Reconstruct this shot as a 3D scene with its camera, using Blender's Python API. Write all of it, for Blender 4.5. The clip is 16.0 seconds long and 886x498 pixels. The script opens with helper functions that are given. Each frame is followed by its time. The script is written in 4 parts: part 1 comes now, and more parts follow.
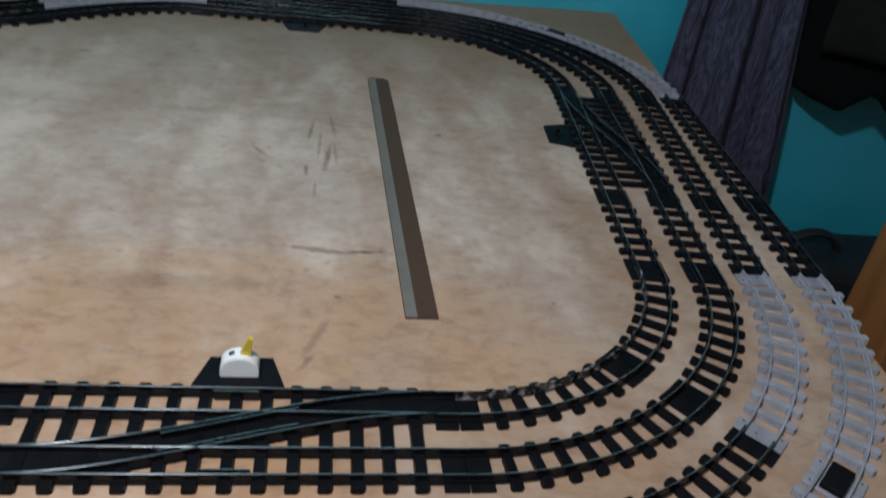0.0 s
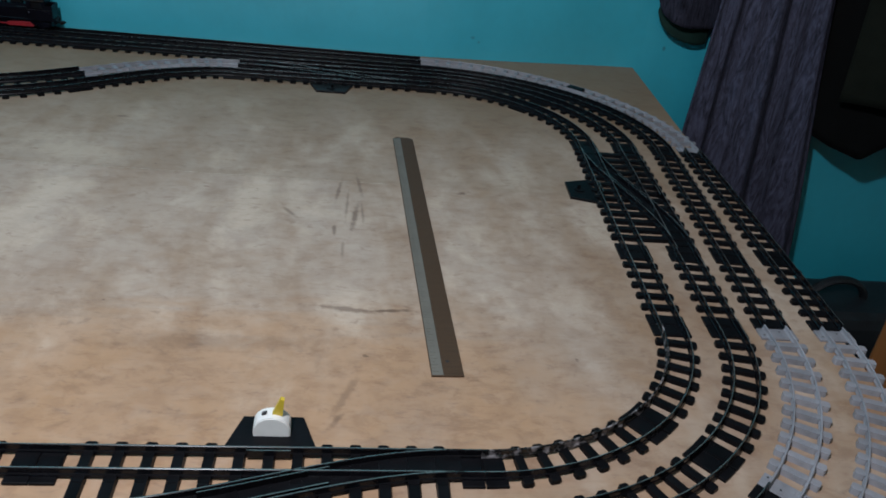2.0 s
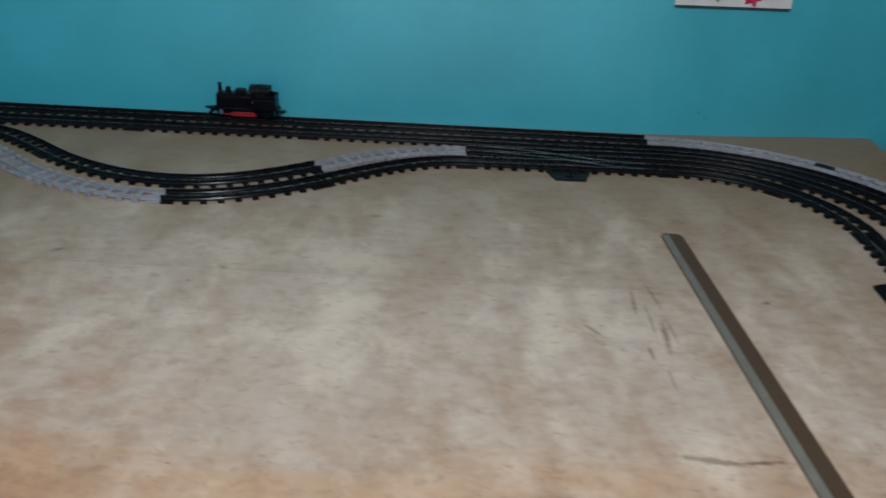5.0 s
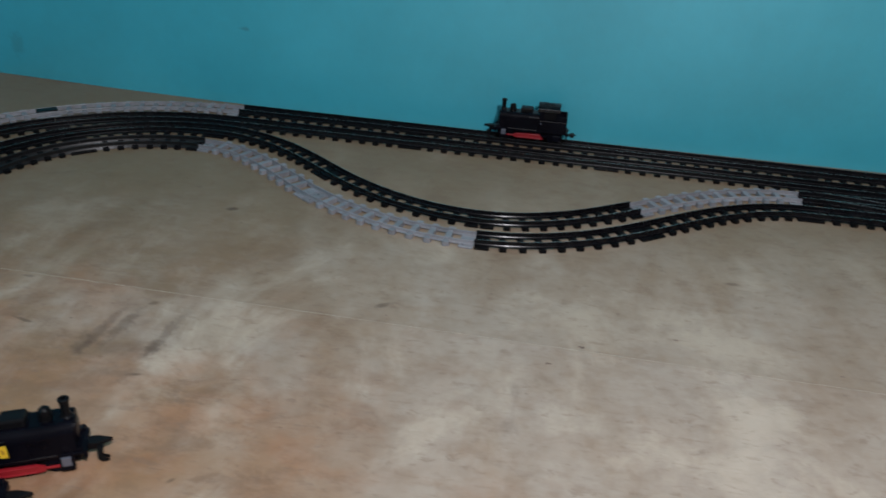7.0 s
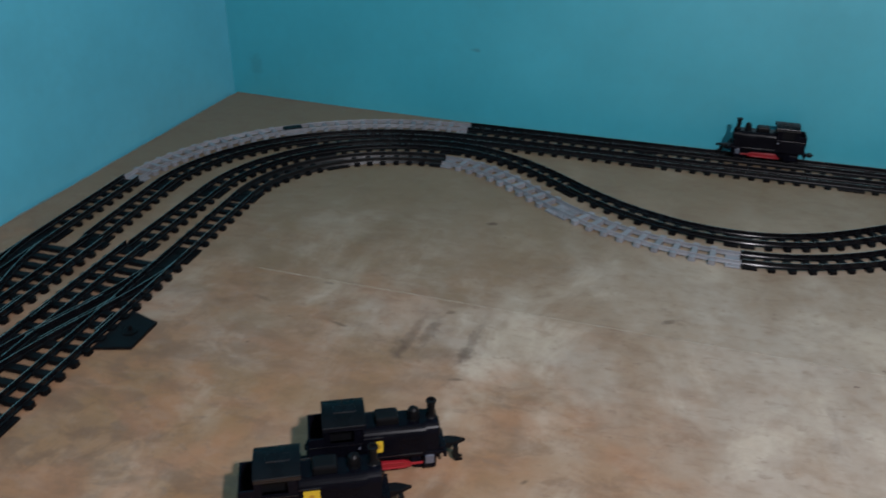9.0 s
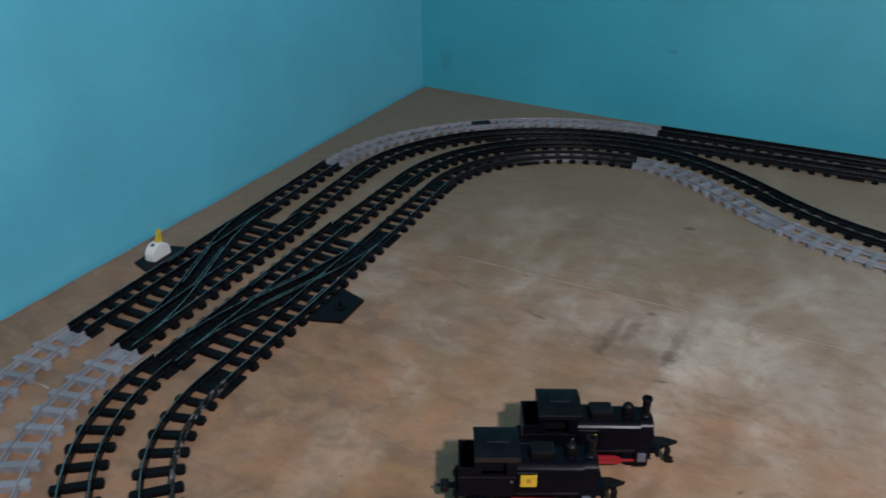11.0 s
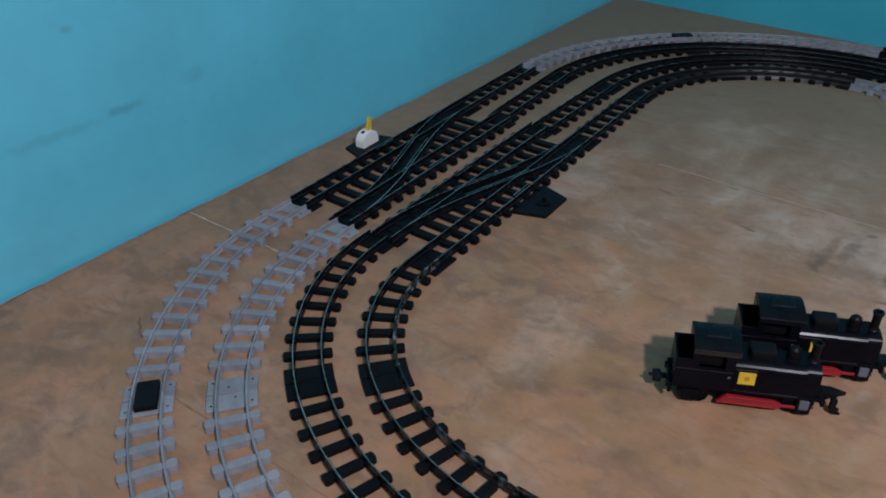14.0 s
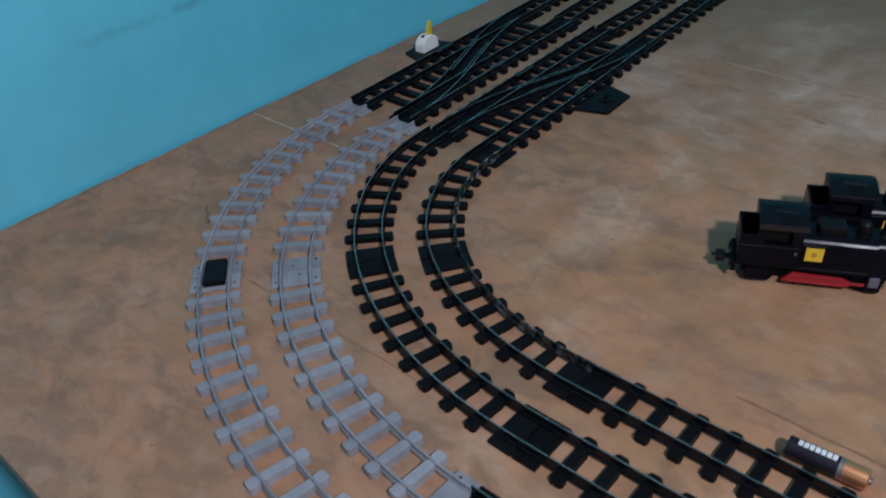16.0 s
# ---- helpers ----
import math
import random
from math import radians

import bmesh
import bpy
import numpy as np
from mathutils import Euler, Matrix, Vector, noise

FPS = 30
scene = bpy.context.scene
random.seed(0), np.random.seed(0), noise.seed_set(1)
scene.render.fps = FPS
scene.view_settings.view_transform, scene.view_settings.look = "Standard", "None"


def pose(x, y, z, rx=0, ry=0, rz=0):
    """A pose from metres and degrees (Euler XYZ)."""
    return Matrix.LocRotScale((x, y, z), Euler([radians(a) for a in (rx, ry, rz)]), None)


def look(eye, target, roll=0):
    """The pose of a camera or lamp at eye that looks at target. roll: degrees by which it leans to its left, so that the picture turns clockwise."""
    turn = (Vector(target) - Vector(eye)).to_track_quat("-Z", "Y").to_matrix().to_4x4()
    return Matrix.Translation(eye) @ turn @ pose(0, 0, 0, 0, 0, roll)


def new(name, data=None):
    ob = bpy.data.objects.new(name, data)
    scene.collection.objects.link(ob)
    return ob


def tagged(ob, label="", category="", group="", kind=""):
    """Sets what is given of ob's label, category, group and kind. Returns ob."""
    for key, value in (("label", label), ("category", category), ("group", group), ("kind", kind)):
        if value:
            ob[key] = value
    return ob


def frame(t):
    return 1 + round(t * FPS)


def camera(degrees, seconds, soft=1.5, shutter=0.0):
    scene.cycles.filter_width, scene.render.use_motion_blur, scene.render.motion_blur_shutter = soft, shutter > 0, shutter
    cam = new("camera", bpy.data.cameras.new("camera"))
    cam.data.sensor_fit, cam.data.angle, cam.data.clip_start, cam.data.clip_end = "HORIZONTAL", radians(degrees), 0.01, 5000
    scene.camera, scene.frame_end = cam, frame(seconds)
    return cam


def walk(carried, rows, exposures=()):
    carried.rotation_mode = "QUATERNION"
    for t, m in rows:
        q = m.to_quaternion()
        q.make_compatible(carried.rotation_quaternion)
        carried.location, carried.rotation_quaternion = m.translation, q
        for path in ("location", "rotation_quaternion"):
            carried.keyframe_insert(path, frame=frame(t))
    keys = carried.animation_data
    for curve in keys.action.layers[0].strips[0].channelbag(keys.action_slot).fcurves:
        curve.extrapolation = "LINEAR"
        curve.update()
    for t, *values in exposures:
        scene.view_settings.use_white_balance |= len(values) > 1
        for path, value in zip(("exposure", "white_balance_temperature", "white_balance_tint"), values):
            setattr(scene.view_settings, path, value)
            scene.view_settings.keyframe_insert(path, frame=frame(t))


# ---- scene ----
cam = camera(57.5, 16.0, 1.7, 0.5)
PATH = [
    (0, (1.646, -1.686, 0.463), (1.971, -0.03, -0.61), 8.8),
    (0.5, (1.652, -1.697, 0.485), (1.934, 0.014, -0.512), 7.2),
    (1, (1.652, -1.694, 0.482), (1.941, 0.012, -0.521), 6.7),
    (1.5, (1.649, -1.698, 0.483), (1.918, 0.011, -0.52), 6.7),
    (2, (1.642, -1.699, 0.487), (1.901, 0.023, -0.497), 6.9),
    (2.5, (1.629, -1.691, 0.491), (1.856, 0.045, -0.474), 7.1),
    (3, (1.617, -1.691, 0.495), (1.801, 0.06, -0.454), 7.0),
    (3.2, (1.612, -1.691, 0.496), (1.779, 0.062, -0.452), 6.9),
    (5.3, (1.32, -1.531, 0.502), (1.33, 0.252, -0.405), 2.2),
    (5.5, (1.28, -1.51, 0.492), (1.253, 0.259, -0.44), 1.8),
    (6, (1.195, -1.431, 0.482), (0.994, 0.322, -0.46), 2.8),
    (6.5, (1.133, -1.383, 0.481), (0.857, 0.358, -0.465), 3.5),
    (7, (1.063, -1.368, 0.49), (0.837, 0.372, -0.47), 3.4),
    (7.5, (0.993, -1.379, 0.493), (0.742, 0.366, -0.451), 2.9),
    (8, (0.934, -1.399, 0.501), (0.599, 0.335, -0.437), 1.5),
    (8.5, (0.895, -1.419, 0.505), (0.496, 0.308, -0.422), 0.9),
    (9, (0.866, -1.439, 0.501), (0.383, 0.259, -0.438), 0.8),
    (9.5, (0.846, -1.447, 0.493), (0.291, 0.212, -0.476), 1.1),
    (10, (0.829, -1.456, 0.496), (0.198, 0.18, -0.466), 0.7),
    (10.2, (0.822, -1.458, 0.492), (0.157, 0.175, -0.453), 0.5),
    (12.3, (0.779, -1.516, 0.493), (-0.188, -0.061, -0.48), -1.0),
    (12.5, (0.776, -1.52, 0.491), (-0.206, -0.082, -0.493), -1.0),
    (13, (0.766, -1.526, 0.482), (-0.236, -0.127, -0.537), -0.8),
    (13.5, (0.76, -1.532, 0.475), (-0.266, -0.174, -0.575), -0.9),
    (14, (0.755, -1.54, 0.468), (-0.293, -0.223, -0.613), -1.4),
    (14.5, (0.754, -1.547, 0.463), (-0.31, -0.257, -0.633), -1.9),
    (15, (0.755, -1.553, 0.456), (-0.311, -0.287, -0.667), -2.3),
    (15.5, (0.758, -1.56, 0.447), (-0.302, -0.332, -0.723), -2.8),
    (16, (0.776, -1.568, 0.42), (-0.345, -0.402, -0.756), -4.3),
]
EXPOSURES = [(0.0, 0.51, 5650, 10.5), (3.0, 0.53, 5770, 10.5), (5.5, 0.71, 5930, 11.5), (8.0, 0.71, 6010, 14.5), (10.0, 0.66, 5960, 15.5), (12.5, 0.65, 5830, 16.5), (16.0, 0.59, 5560, 16)]
walk(cam, [(t, look(eye, target, roll)) for t, eye, target, roll in PATH], EXPOSURES)

# ---- light ----
world = bpy.data.worlds.new("room_dark")
scene.world = world
world.use_nodes = True
world.node_tree.nodes["Background"].inputs[0].default_value = (0.45, 0.42, 0.4, 1)
world.node_tree.nodes["Background"].inputs[1].default_value = 0.02


# one bare bulb hangs over the front of the board
BULB = (1.36, -1.62, 1.08)
bulb_light = bpy.data.lights.new("bulb_light", "POINT")
bulb_light.energy, bulb_light.color, bulb_light.shadow_soft_size = 41.0, (1.0, 0.95, 0.91), 0.045
new("bulb_light", bulb_light).location = BULB


# ---- materials ----
def material(name, colour, rough=0.5, metal=0.0, vary=0.12, scale=30.0, bump=0.0, bump_scale=200.0, spec=0.5, coat=0.0, stretch=(1, 1, 1), dark=None):
    """Principled surface with two scales of colour variation, uneven gloss and fine relief."""
    m = bpy.data.materials.new(name)
    m.use_nodes = True
    nt = m.node_tree
    bs = nt.nodes["Principled BSDF"]
    tc = nt.nodes.new("ShaderNodeTexCoord")
    mp = nt.nodes.new("ShaderNodeMapping")
    mp.inputs["Scale"].default_value = stretch
    nt.links.new(tc.outputs["Object"], mp.inputs["Vector"])
    n1 = nt.nodes.new("ShaderNodeTexNoise")
    n1.inputs["Scale"].default_value = scale
    n1.inputs["Detail"].default_value = 6
    n2 = nt.nodes.new("ShaderNodeTexNoise")
    n2.inputs["Scale"].default_value = scale * 9
    n2.inputs["Detail"].default_value = 3
    for n in (n1, n2):
        nt.links.new(mp.outputs["Vector"], n.inputs["Vector"])
    add = nt.nodes.new("ShaderNodeMath")
    add.operation = "MULTIPLY_ADD"
    add.inputs[1].default_value = 0.35
    nt.links.new(n2.outputs["Fac"], add.inputs[0])
    nt.links.new(n1.outputs["Fac"], add.inputs[2])
    ramp = nt.nodes.new("ShaderNodeMapRange")
    ramp.inputs["From Min"].default_value, ramp.inputs["From Max"].default_value = 0.4, 0.95
    nt.links.new(add.outputs[0], ramp.inputs["Value"])
    info = nt.nodes.new("ShaderNodeObjectInfo")
    mix = nt.nodes.new("ShaderNodeMix")
    mix.data_type = "RGBA"
    low = dark or tuple(c * (1 - vary) for c in colour)
    mix.inputs["A"].default_value = (*low, 1)
    mix.inputs["B"].default_value = (*[min(1, c * (1 + vary)) for c in colour], 1)
    nt.links.new(ramp.outputs[0], mix.inputs["Factor"])
    hsv = nt.nodes.new("ShaderNodeHueSaturation")
    rr = nt.nodes.new("ShaderNodeMapRange")
    rr.inputs["To Min"].default_value, rr.inputs["To Max"].default_value = 1 - vary * 0.6, 1 + vary * 0.6
    nt.links.new(info.outputs["Random"], rr.inputs["Value"])
    nt.links.new(rr.outputs[0], hsv.inputs["Value"])
    nt.links.new(mix.outputs["Result"], hsv.inputs["Color"])
    nt.links.new(hsv.outputs["Color"], bs.inputs["Base Color"])
    rg = nt.nodes.new("ShaderNodeMapRange")
    rg.inputs["To Min"].default_value, rg.inputs["To Max"].default_value = max(0.03, rough - 0.1), min(1, rough + 0.12)
    nt.links.new(n1.outputs["Fac"], rg.inputs["Value"])
    nt.links.new(rg.outputs[0], bs.inputs["Roughness"])
    bs.inputs["Metallic"].default_value = metal
    bs.inputs["Specular IOR Level"].default_value = spec
    bs.inputs["Coat Weight"].default_value = coat
    bs.inputs["Coat Roughness"].default_value = 0.1
    if bump:
        nb = nt.nodes.new("ShaderNodeTexNoise")
        nb.inputs["Scale"].default_value = bump_scale
        nb.inputs["Detail"].default_value = 4
        nt.links.new(mp.outputs["Vector"], nb.inputs["Vector"])
        bp = nt.nodes.new("ShaderNodeBump")
        bp.inputs["Strength"].default_value = bump
        bp.inputs["Distance"].default_value = 0.002
        nt.links.new(nb.outputs["Fac"], bp.inputs["Height"])
        nt.links.new(bp.outputs["Normal"], bs.inputs["Normal"])
    return m


def plywood_material():
    """Worn plywood: rotary-cut grain along x, pale scuffed patches, brown blotches, one panel seam, shade painted in
    near the walls.
    """
    m = bpy.data.materials.new("plywood")
    m.use_nodes = True
    nt = m.node_tree
    bs = nt.nodes["Principled BSDF"]
    geo = nt.nodes.new("ShaderNodeNewGeometry")

    def noise_of(scale, stretch, detail=6, rough=0.6, warp=0.0):
        mp = nt.nodes.new("ShaderNodeMapping")
        mp.inputs["Scale"].default_value = stretch
        nt.links.new(geo.outputs["Position"], mp.inputs["Vector"])
        n = nt.nodes.new("ShaderNodeTexNoise")
        n.inputs["Scale"].default_value, n.inputs["Detail"].default_value = scale, detail
        n.inputs["Roughness"].default_value, n.inputs["Distortion"].default_value = rough, warp
        nt.links.new(mp.outputs["Vector"], n.inputs["Vector"])
        return n.outputs["Fac"]

    def ramped(value, lo, hi):
        r = nt.nodes.new("ShaderNodeMapRange")
        r.interpolation_type = "SMOOTHSTEP"
        r.inputs["From Min"].default_value, r.inputs["From Max"].default_value = lo, hi
        nt.links.new(value, r.inputs["Value"])
        return r.outputs[0]

    def mixed(fac, a, b, amount=1.0):
        x = nt.nodes.new("ShaderNodeMix")
        x.data_type = "RGBA"
        if amount != 1.0:
            k = nt.nodes.new("ShaderNodeMath")
            k.operation = "MULTIPLY"
            k.inputs[1].default_value = amount
            nt.links.new(fac, k.inputs[0])
            fac = k.outputs[0]
        nt.links.new(fac, x.inputs["Factor"])
        for key, v in (("A", a), ("B", b)):
            if isinstance(v, tuple):
                x.inputs[key].default_value = (*v, 1)
            else:
                nt.links.new(v, x.inputs[key])
        return x.outputs["Result"]

    def ellipse(x, y, rx, ry, turn=0.0):
        """Distance from a spot, 1 at its rim."""
        mp = nt.nodes.new("ShaderNodeMapping")
        mp.vector_type = "TEXTURE"
        mp.inputs["Location"].default_value = (x, y, 0)
        mp.inputs["Rotation"].default_value = (0, 0, radians(turn))
        mp.inputs["Scale"].default_value = (rx, ry, 1)
        nt.links.new(geo.outputs["Position"], mp.inputs["Vector"])
        ln = nt.nodes.new("ShaderNodeVectorMath")
        ln.operation = "LENGTH"
        nt.links.new(mp.outputs["Vector"], ln.inputs[0])
        return ln.outputs["Value"]

    def maths(op, a, b):
        k = nt.nodes.new("ShaderNodeMath")
        k.operation = op
        for n_, v in enumerate((a, b)):
            if isinstance(v, float):
                k.inputs[n_].default_value = v
            else:
                nt.links.new(v, k.inputs[n_])
        return k.outputs[0]

    base = mixed(ramped(noise_of(3.5, (1, 1.6, 1), 6), 0.3, 0.7), WOOD_A, WOOD_B)
    # the front corners keep a redder veneer, the middle of the sheet is rubbed pale in patches
    drift = maths("MULTIPLY", noise_of(6.0, (1, 1.3, 1), 6, 0.65, 0.5), 1.6)
    ruddy = ramped(maths("ADD", ellipse(0.32, -1.16, 0.72, 0.52), drift), 2.3, 1.1)
    base = mixed(ruddy, base, WOOD_RUDDY, 0.85)
    xyz = nt.nodes.new("ShaderNodeSeparateXYZ")
    nt.links.new(geo.outputs["Position"], xyz.inputs[0])
    along_grain = maths("ADD", xyz.outputs["Y"], maths("MULTIPLY", maths("SUBTRACT", noise_of(7.0, (0.5, 3.0, 1), 6, 0.65, 0.3), 0.5), 0.22))
    across = maths("ADD", xyz.outputs["X"], maths("MULTIPLY", maths("SUBTRACT", noise_of(5.0, (1, 1, 1), 5, 0.6, 0.3), 0.5), 0.9))
    golden = maths("MULTIPLY", ramped(along_grain, -0.965, -1.035), maths("MULTIPLY", ramped(across, 1.95, 1.6), ramped(across, 0.6, 0.95)))
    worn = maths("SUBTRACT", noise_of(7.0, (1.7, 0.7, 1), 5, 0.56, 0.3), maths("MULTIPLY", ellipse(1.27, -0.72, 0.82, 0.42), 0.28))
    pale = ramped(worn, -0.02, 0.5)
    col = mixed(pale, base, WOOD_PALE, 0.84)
    tan = ramped(noise_of(6.0, (1.4, 1.1, 1), 6, 0.6, 0.3), 0.5, 0.66)
    col = mixed(tan, col, WOOD_B, 0.38)
    fleck = ramped(noise_of(28.0, (1, 1.4, 1), 4, 0.55, 0.4), 0.51, 0.68)
    col = mixed(fleck, col, WOOD_FLECK, 0.24)
    cloud = ramped(noise_of(12.0, (1.5, 0.9, 1), 5, 0.58, 0.5), 0.5, 0.7)
    col = mixed(cloud, col, WOOD_FLECK, 0.12)
    bands = ramped(noise_of(8.0, (1.7, 0.85, 1), 6, 0.65), 0.42, 0.72)
    col = mixed(bands, col, WOOD_B, 0.36)
    col = mixed(golden, col, WOOD_GOLD, 0.62)
    rubbed = maths("MULTIPLY", pale, ramped(noise_of(6.0, (1.5, 0.95, 1), 6, 0.6, 0.5), 0.48, 0.64))
    col = mixed(rubbed, col, WOOD_RUBBED, 0.22)
    mottle = ramped(noise_of(24.0, (1, 1.3, 1), 5, 0.62, 0.3), 0.5, 0.72)
    col = mixed(mottle, col, WOOD_A, 0.26)
    streak = ramped(noise_of(44.0, (1, 3.6, 1), 8, 0.74, 0.1), 0.53, 0.74)
    col = mixed(streak, col, WOOD_STREAK, 0.27)
    sallow = maths("MULTIPLY", ramped(ellipse(0.28, -0.75, 0.72, 0.9), 1.1, 0.5), ramped(noise_of(8.0, (1, 1.2, 1), 6, 0.6, 0.4), 0.36, 0.62))
    col = mixed(sallow, col, WOOD_SALLOW, 0.62)
    # olive veneer by the left corner and wall, deepened as painted shade
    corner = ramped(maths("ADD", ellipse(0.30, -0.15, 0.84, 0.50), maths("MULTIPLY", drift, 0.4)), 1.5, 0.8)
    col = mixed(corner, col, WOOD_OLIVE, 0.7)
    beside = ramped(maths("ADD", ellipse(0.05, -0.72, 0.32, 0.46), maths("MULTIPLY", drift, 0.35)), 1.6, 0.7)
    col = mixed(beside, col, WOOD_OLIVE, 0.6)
    brown = ramped(maths("ADD", ellipse(0.60, -1.04, 0.42, 0.26), maths("MULTIPLY", drift, 0.5)), 1.7, 0.8)
    col = mixed(brown, col, WOOD_BROWN, 0.62)
    dirt = maths("MULTIPLY", ruddy, ramped(noise_of(14.0, (1, 1.6, 1), 7, 0.62, 0.7), 0.47, 0.6))
    col = mixed(dirt, col, WOOD_STREAK, 0.68)
    rusty = maths("MULTIPLY", ruddy, ramped(noise_of(12.0, (1, 1.3, 1), 4, 0.55, 0.5), 0.42, 0.64))
    col = mixed(rusty, col, WOOD_RUDDY, 0.55)
    grainy = maths("MULTIPLY", maths("SUBTRACT", 1.0, maths("MULTIPLY", pale, 0.55)), ramped(noise_of(34.0, (1, 1.5, 1), 3, 0.5, 0.5), 0.46, 0.68))
    col = mixed(grainy, col, WOOD_STREAK, 0.27)
    chalk = ramped(noise_of(34.0, (1, 1.4, 1), 2, 0.5, 0.3), 0.5, 0.68)
    col = mixed(chalk, col, WOOD_RUBBED, 0.08)
    swathe = ramped(noise_of(5.0, (1.7, 0.5, 1), 3, 0.5, 0.1), 0.4, 0.62)
    col = mixed(swathe, col, WOOD_FLECK, 0.12)
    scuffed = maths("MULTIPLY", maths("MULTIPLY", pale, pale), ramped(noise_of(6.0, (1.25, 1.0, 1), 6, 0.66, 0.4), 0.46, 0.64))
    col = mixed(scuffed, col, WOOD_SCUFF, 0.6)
    chip = ramped(noise_of(46.0, (1, 2.2, 1), 5, 0.66, 0.5), 0.57, 0.68)
    col = mixed(chip, col, WOOD_FLECK, 0.42)
    far_sheet = ramped(maths("ADD", xyz.outputs["Y"], maths("MULTIPLY", xyz.outputs["X"], 0.0155)), -0.648, -0.643)
    col = mixed(far_sheet, col, WOOD_OLIVE, 0.2)
    # dimmer light towards the back wall, painted into the wood colour
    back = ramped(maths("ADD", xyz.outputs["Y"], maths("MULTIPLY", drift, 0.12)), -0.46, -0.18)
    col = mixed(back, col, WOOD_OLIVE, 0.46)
    smear = noise_of(90.0, (1, 1, 1), 4, 0.65)
    for x, y, rx, ry, turn, amount in STAINS:
        spot = ramped(maths("ADD", ellipse(x, y, rx, ry, turn), maths("MULTIPLY", smear, 1.5)), 1.75, 0.95)
        col = mixed(spot, col, WOOD_DARK, amount)
    dash = ramped(noise_of(30.0, (1, 5.5, 1), 5, 0.7, 0.15), 0.56, 0.70)
    col = mixed(dash, col, WOOD_STREAK, 0.24)
    freckle = maths("MULTIPLY", maths("SUBTRACT", 1.0, maths("MULTIPLY", pale, 0.8)), ramped(noise_of(38.0, (1, 1.25, 1), 6, 0.68, 0.5), 0.52, 0.66))
    col = mixed(freckle, col, WOOD_STREAK, 0.34)
    grime = maths("MULTIPLY", maths("SUBTRACT", 1.0, maths("MULTIPLY", pale, 0.85)), ramped(noise_of(19.0, (1, 1.7, 1), 9, 0.74, 0.35), 0.5, 0.64))
    col = mixed(grime, col, WOOD_STREAK, 0.42)
    fine = ramped(noise_of(110.0, (1, 12, 1), 4, 0.6), 0.5, 0.85)
    col = mixed(fine, col, WOOD_STREAK, 0.13)
    blot = ramped(noise_of(9.0, (1.2, 1.1, 1), 6, 0.65, 0.8), 0.62, 0.78)
    col = mixed(blot, col, WOOD_DARK, 0.38)
    speck = ramped(noise_of(48.0, (1, 1.5, 1), 2, 0.5), 0.74, 0.8)
    col = mixed(speck, col, WOOD_DARK, 0.6)
    nt.links.new(col, bs.inputs["Base Color"])
    rg = nt.nodes.new("ShaderNodeMapRange")
    rg.inputs["To Min"].default_value, rg.inputs["To Max"].default_value = 0.5, 0.75
    nt.links.new(pale, rg.inputs["Value"])
    nt.links.new(rg.outputs[0], bs.inputs["Roughness"])
    bs.inputs["Specular IOR Level"].default_value = 0.3
    bp = nt.nodes.new("ShaderNodeBump")
    bp.inputs["Strength"].default_value, bp.inputs["Distance"].default_value = 0.25, 0.001
    nt.links.new(noise_of(140.0, (1, 8, 1), 5), bp.inputs["Height"])
    nt.links.new(bp.outputs["Normal"], bs.inputs["Normal"])
    return m


STAINS = [(1.640, -0.70, 0.045, 0.004, 84, 0.5), (1.668, -0.68, 0.045, 0.004, 97, 0.45), (1.662, -0.775, 0.055, 0.005, 84, 0.6), (1.637, -0.81, 0.018, 0.004, 90, 0.6), (1.652, -0.74, 0.06, 0.003, 88, 0.4), (1.672, -0.76, 0.04, 0.003, 92, 0.4), (1.648, -0.86, 0.03, 0.003, 90, 0.35),
          (1.655, -0.985, 0.05, 0.007, -8, 0.6), (1.70, -0.985, 0.03, 0.004, 5, 0.8), (1.655, -1.125, 0.045, 0.006, 68, 0.35), (1.648, -1.158, 0.014, 0.005, 60, 0.6),
          (0.632, -0.742, 0.060, 0.010, 88, 0.46), (0.626, -0.765, 0.030, 0.012, 95, 0.38), (0.649, -0.724, 0.044, 0.011, 84, 0.46), (0.668, -0.762, 0.055, 0.016, 9, 0.22), (0.660, -0.752, 0.070, 0.050, 4, 0.12), (0.698, -0.755, 0.018, 0.013, 80, 0.46), (0.699, -0.728, 0.060, 0.010, 87, 0.44), (0.685, -0.80, 0.030, 0.012, 5, 0.28), (0.794, -0.921, 0.006, 0.003, 50, 0.7),
          (0.546, -0.740, 0.020, 0.003, -12, 0.6), (0.44, -0.715, 0.02, 0.005, -15, 0.35), (0.50, -0.66, 0.012, 0.004, 0, 0.5), (0.700, -0.800, 0.010, 0.003, 15, 0.6), (0.66, -0.68, 0.008, 0.005, 30, 0.5),
          (0.654, -0.440, 0.012, 0.007, 20, 0.8), (1.811, -0.688, 0.010, 0.006, 30, 0.7), (0.903, -0.625, 0.014, 0.006, 40, 0.6), (1.58, -0.77, 0.02, 0.004, -55, 0.5), (1.303, -0.48, 0.014, 0.006, 0, 0.5), (1.53, -1.05, 0.16, 0.02, 2, 0.25)]
WOOD_A, WOOD_B, WOOD_RUDDY = (0.28, 0.168, 0.089), (0.345, 0.252, 0.178), (0.415, 0.198, 0.104)
WOOD_GOLD = (0.43, 0.255, 0.132)
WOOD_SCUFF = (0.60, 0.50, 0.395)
# olive wood tone, also mixed in as shade near the walls
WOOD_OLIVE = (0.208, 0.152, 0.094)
WOOD_BROWN = (0.315, 0.165, 0.070)
WOOD_SALLOW = (0.232, 0.136, 0.062)
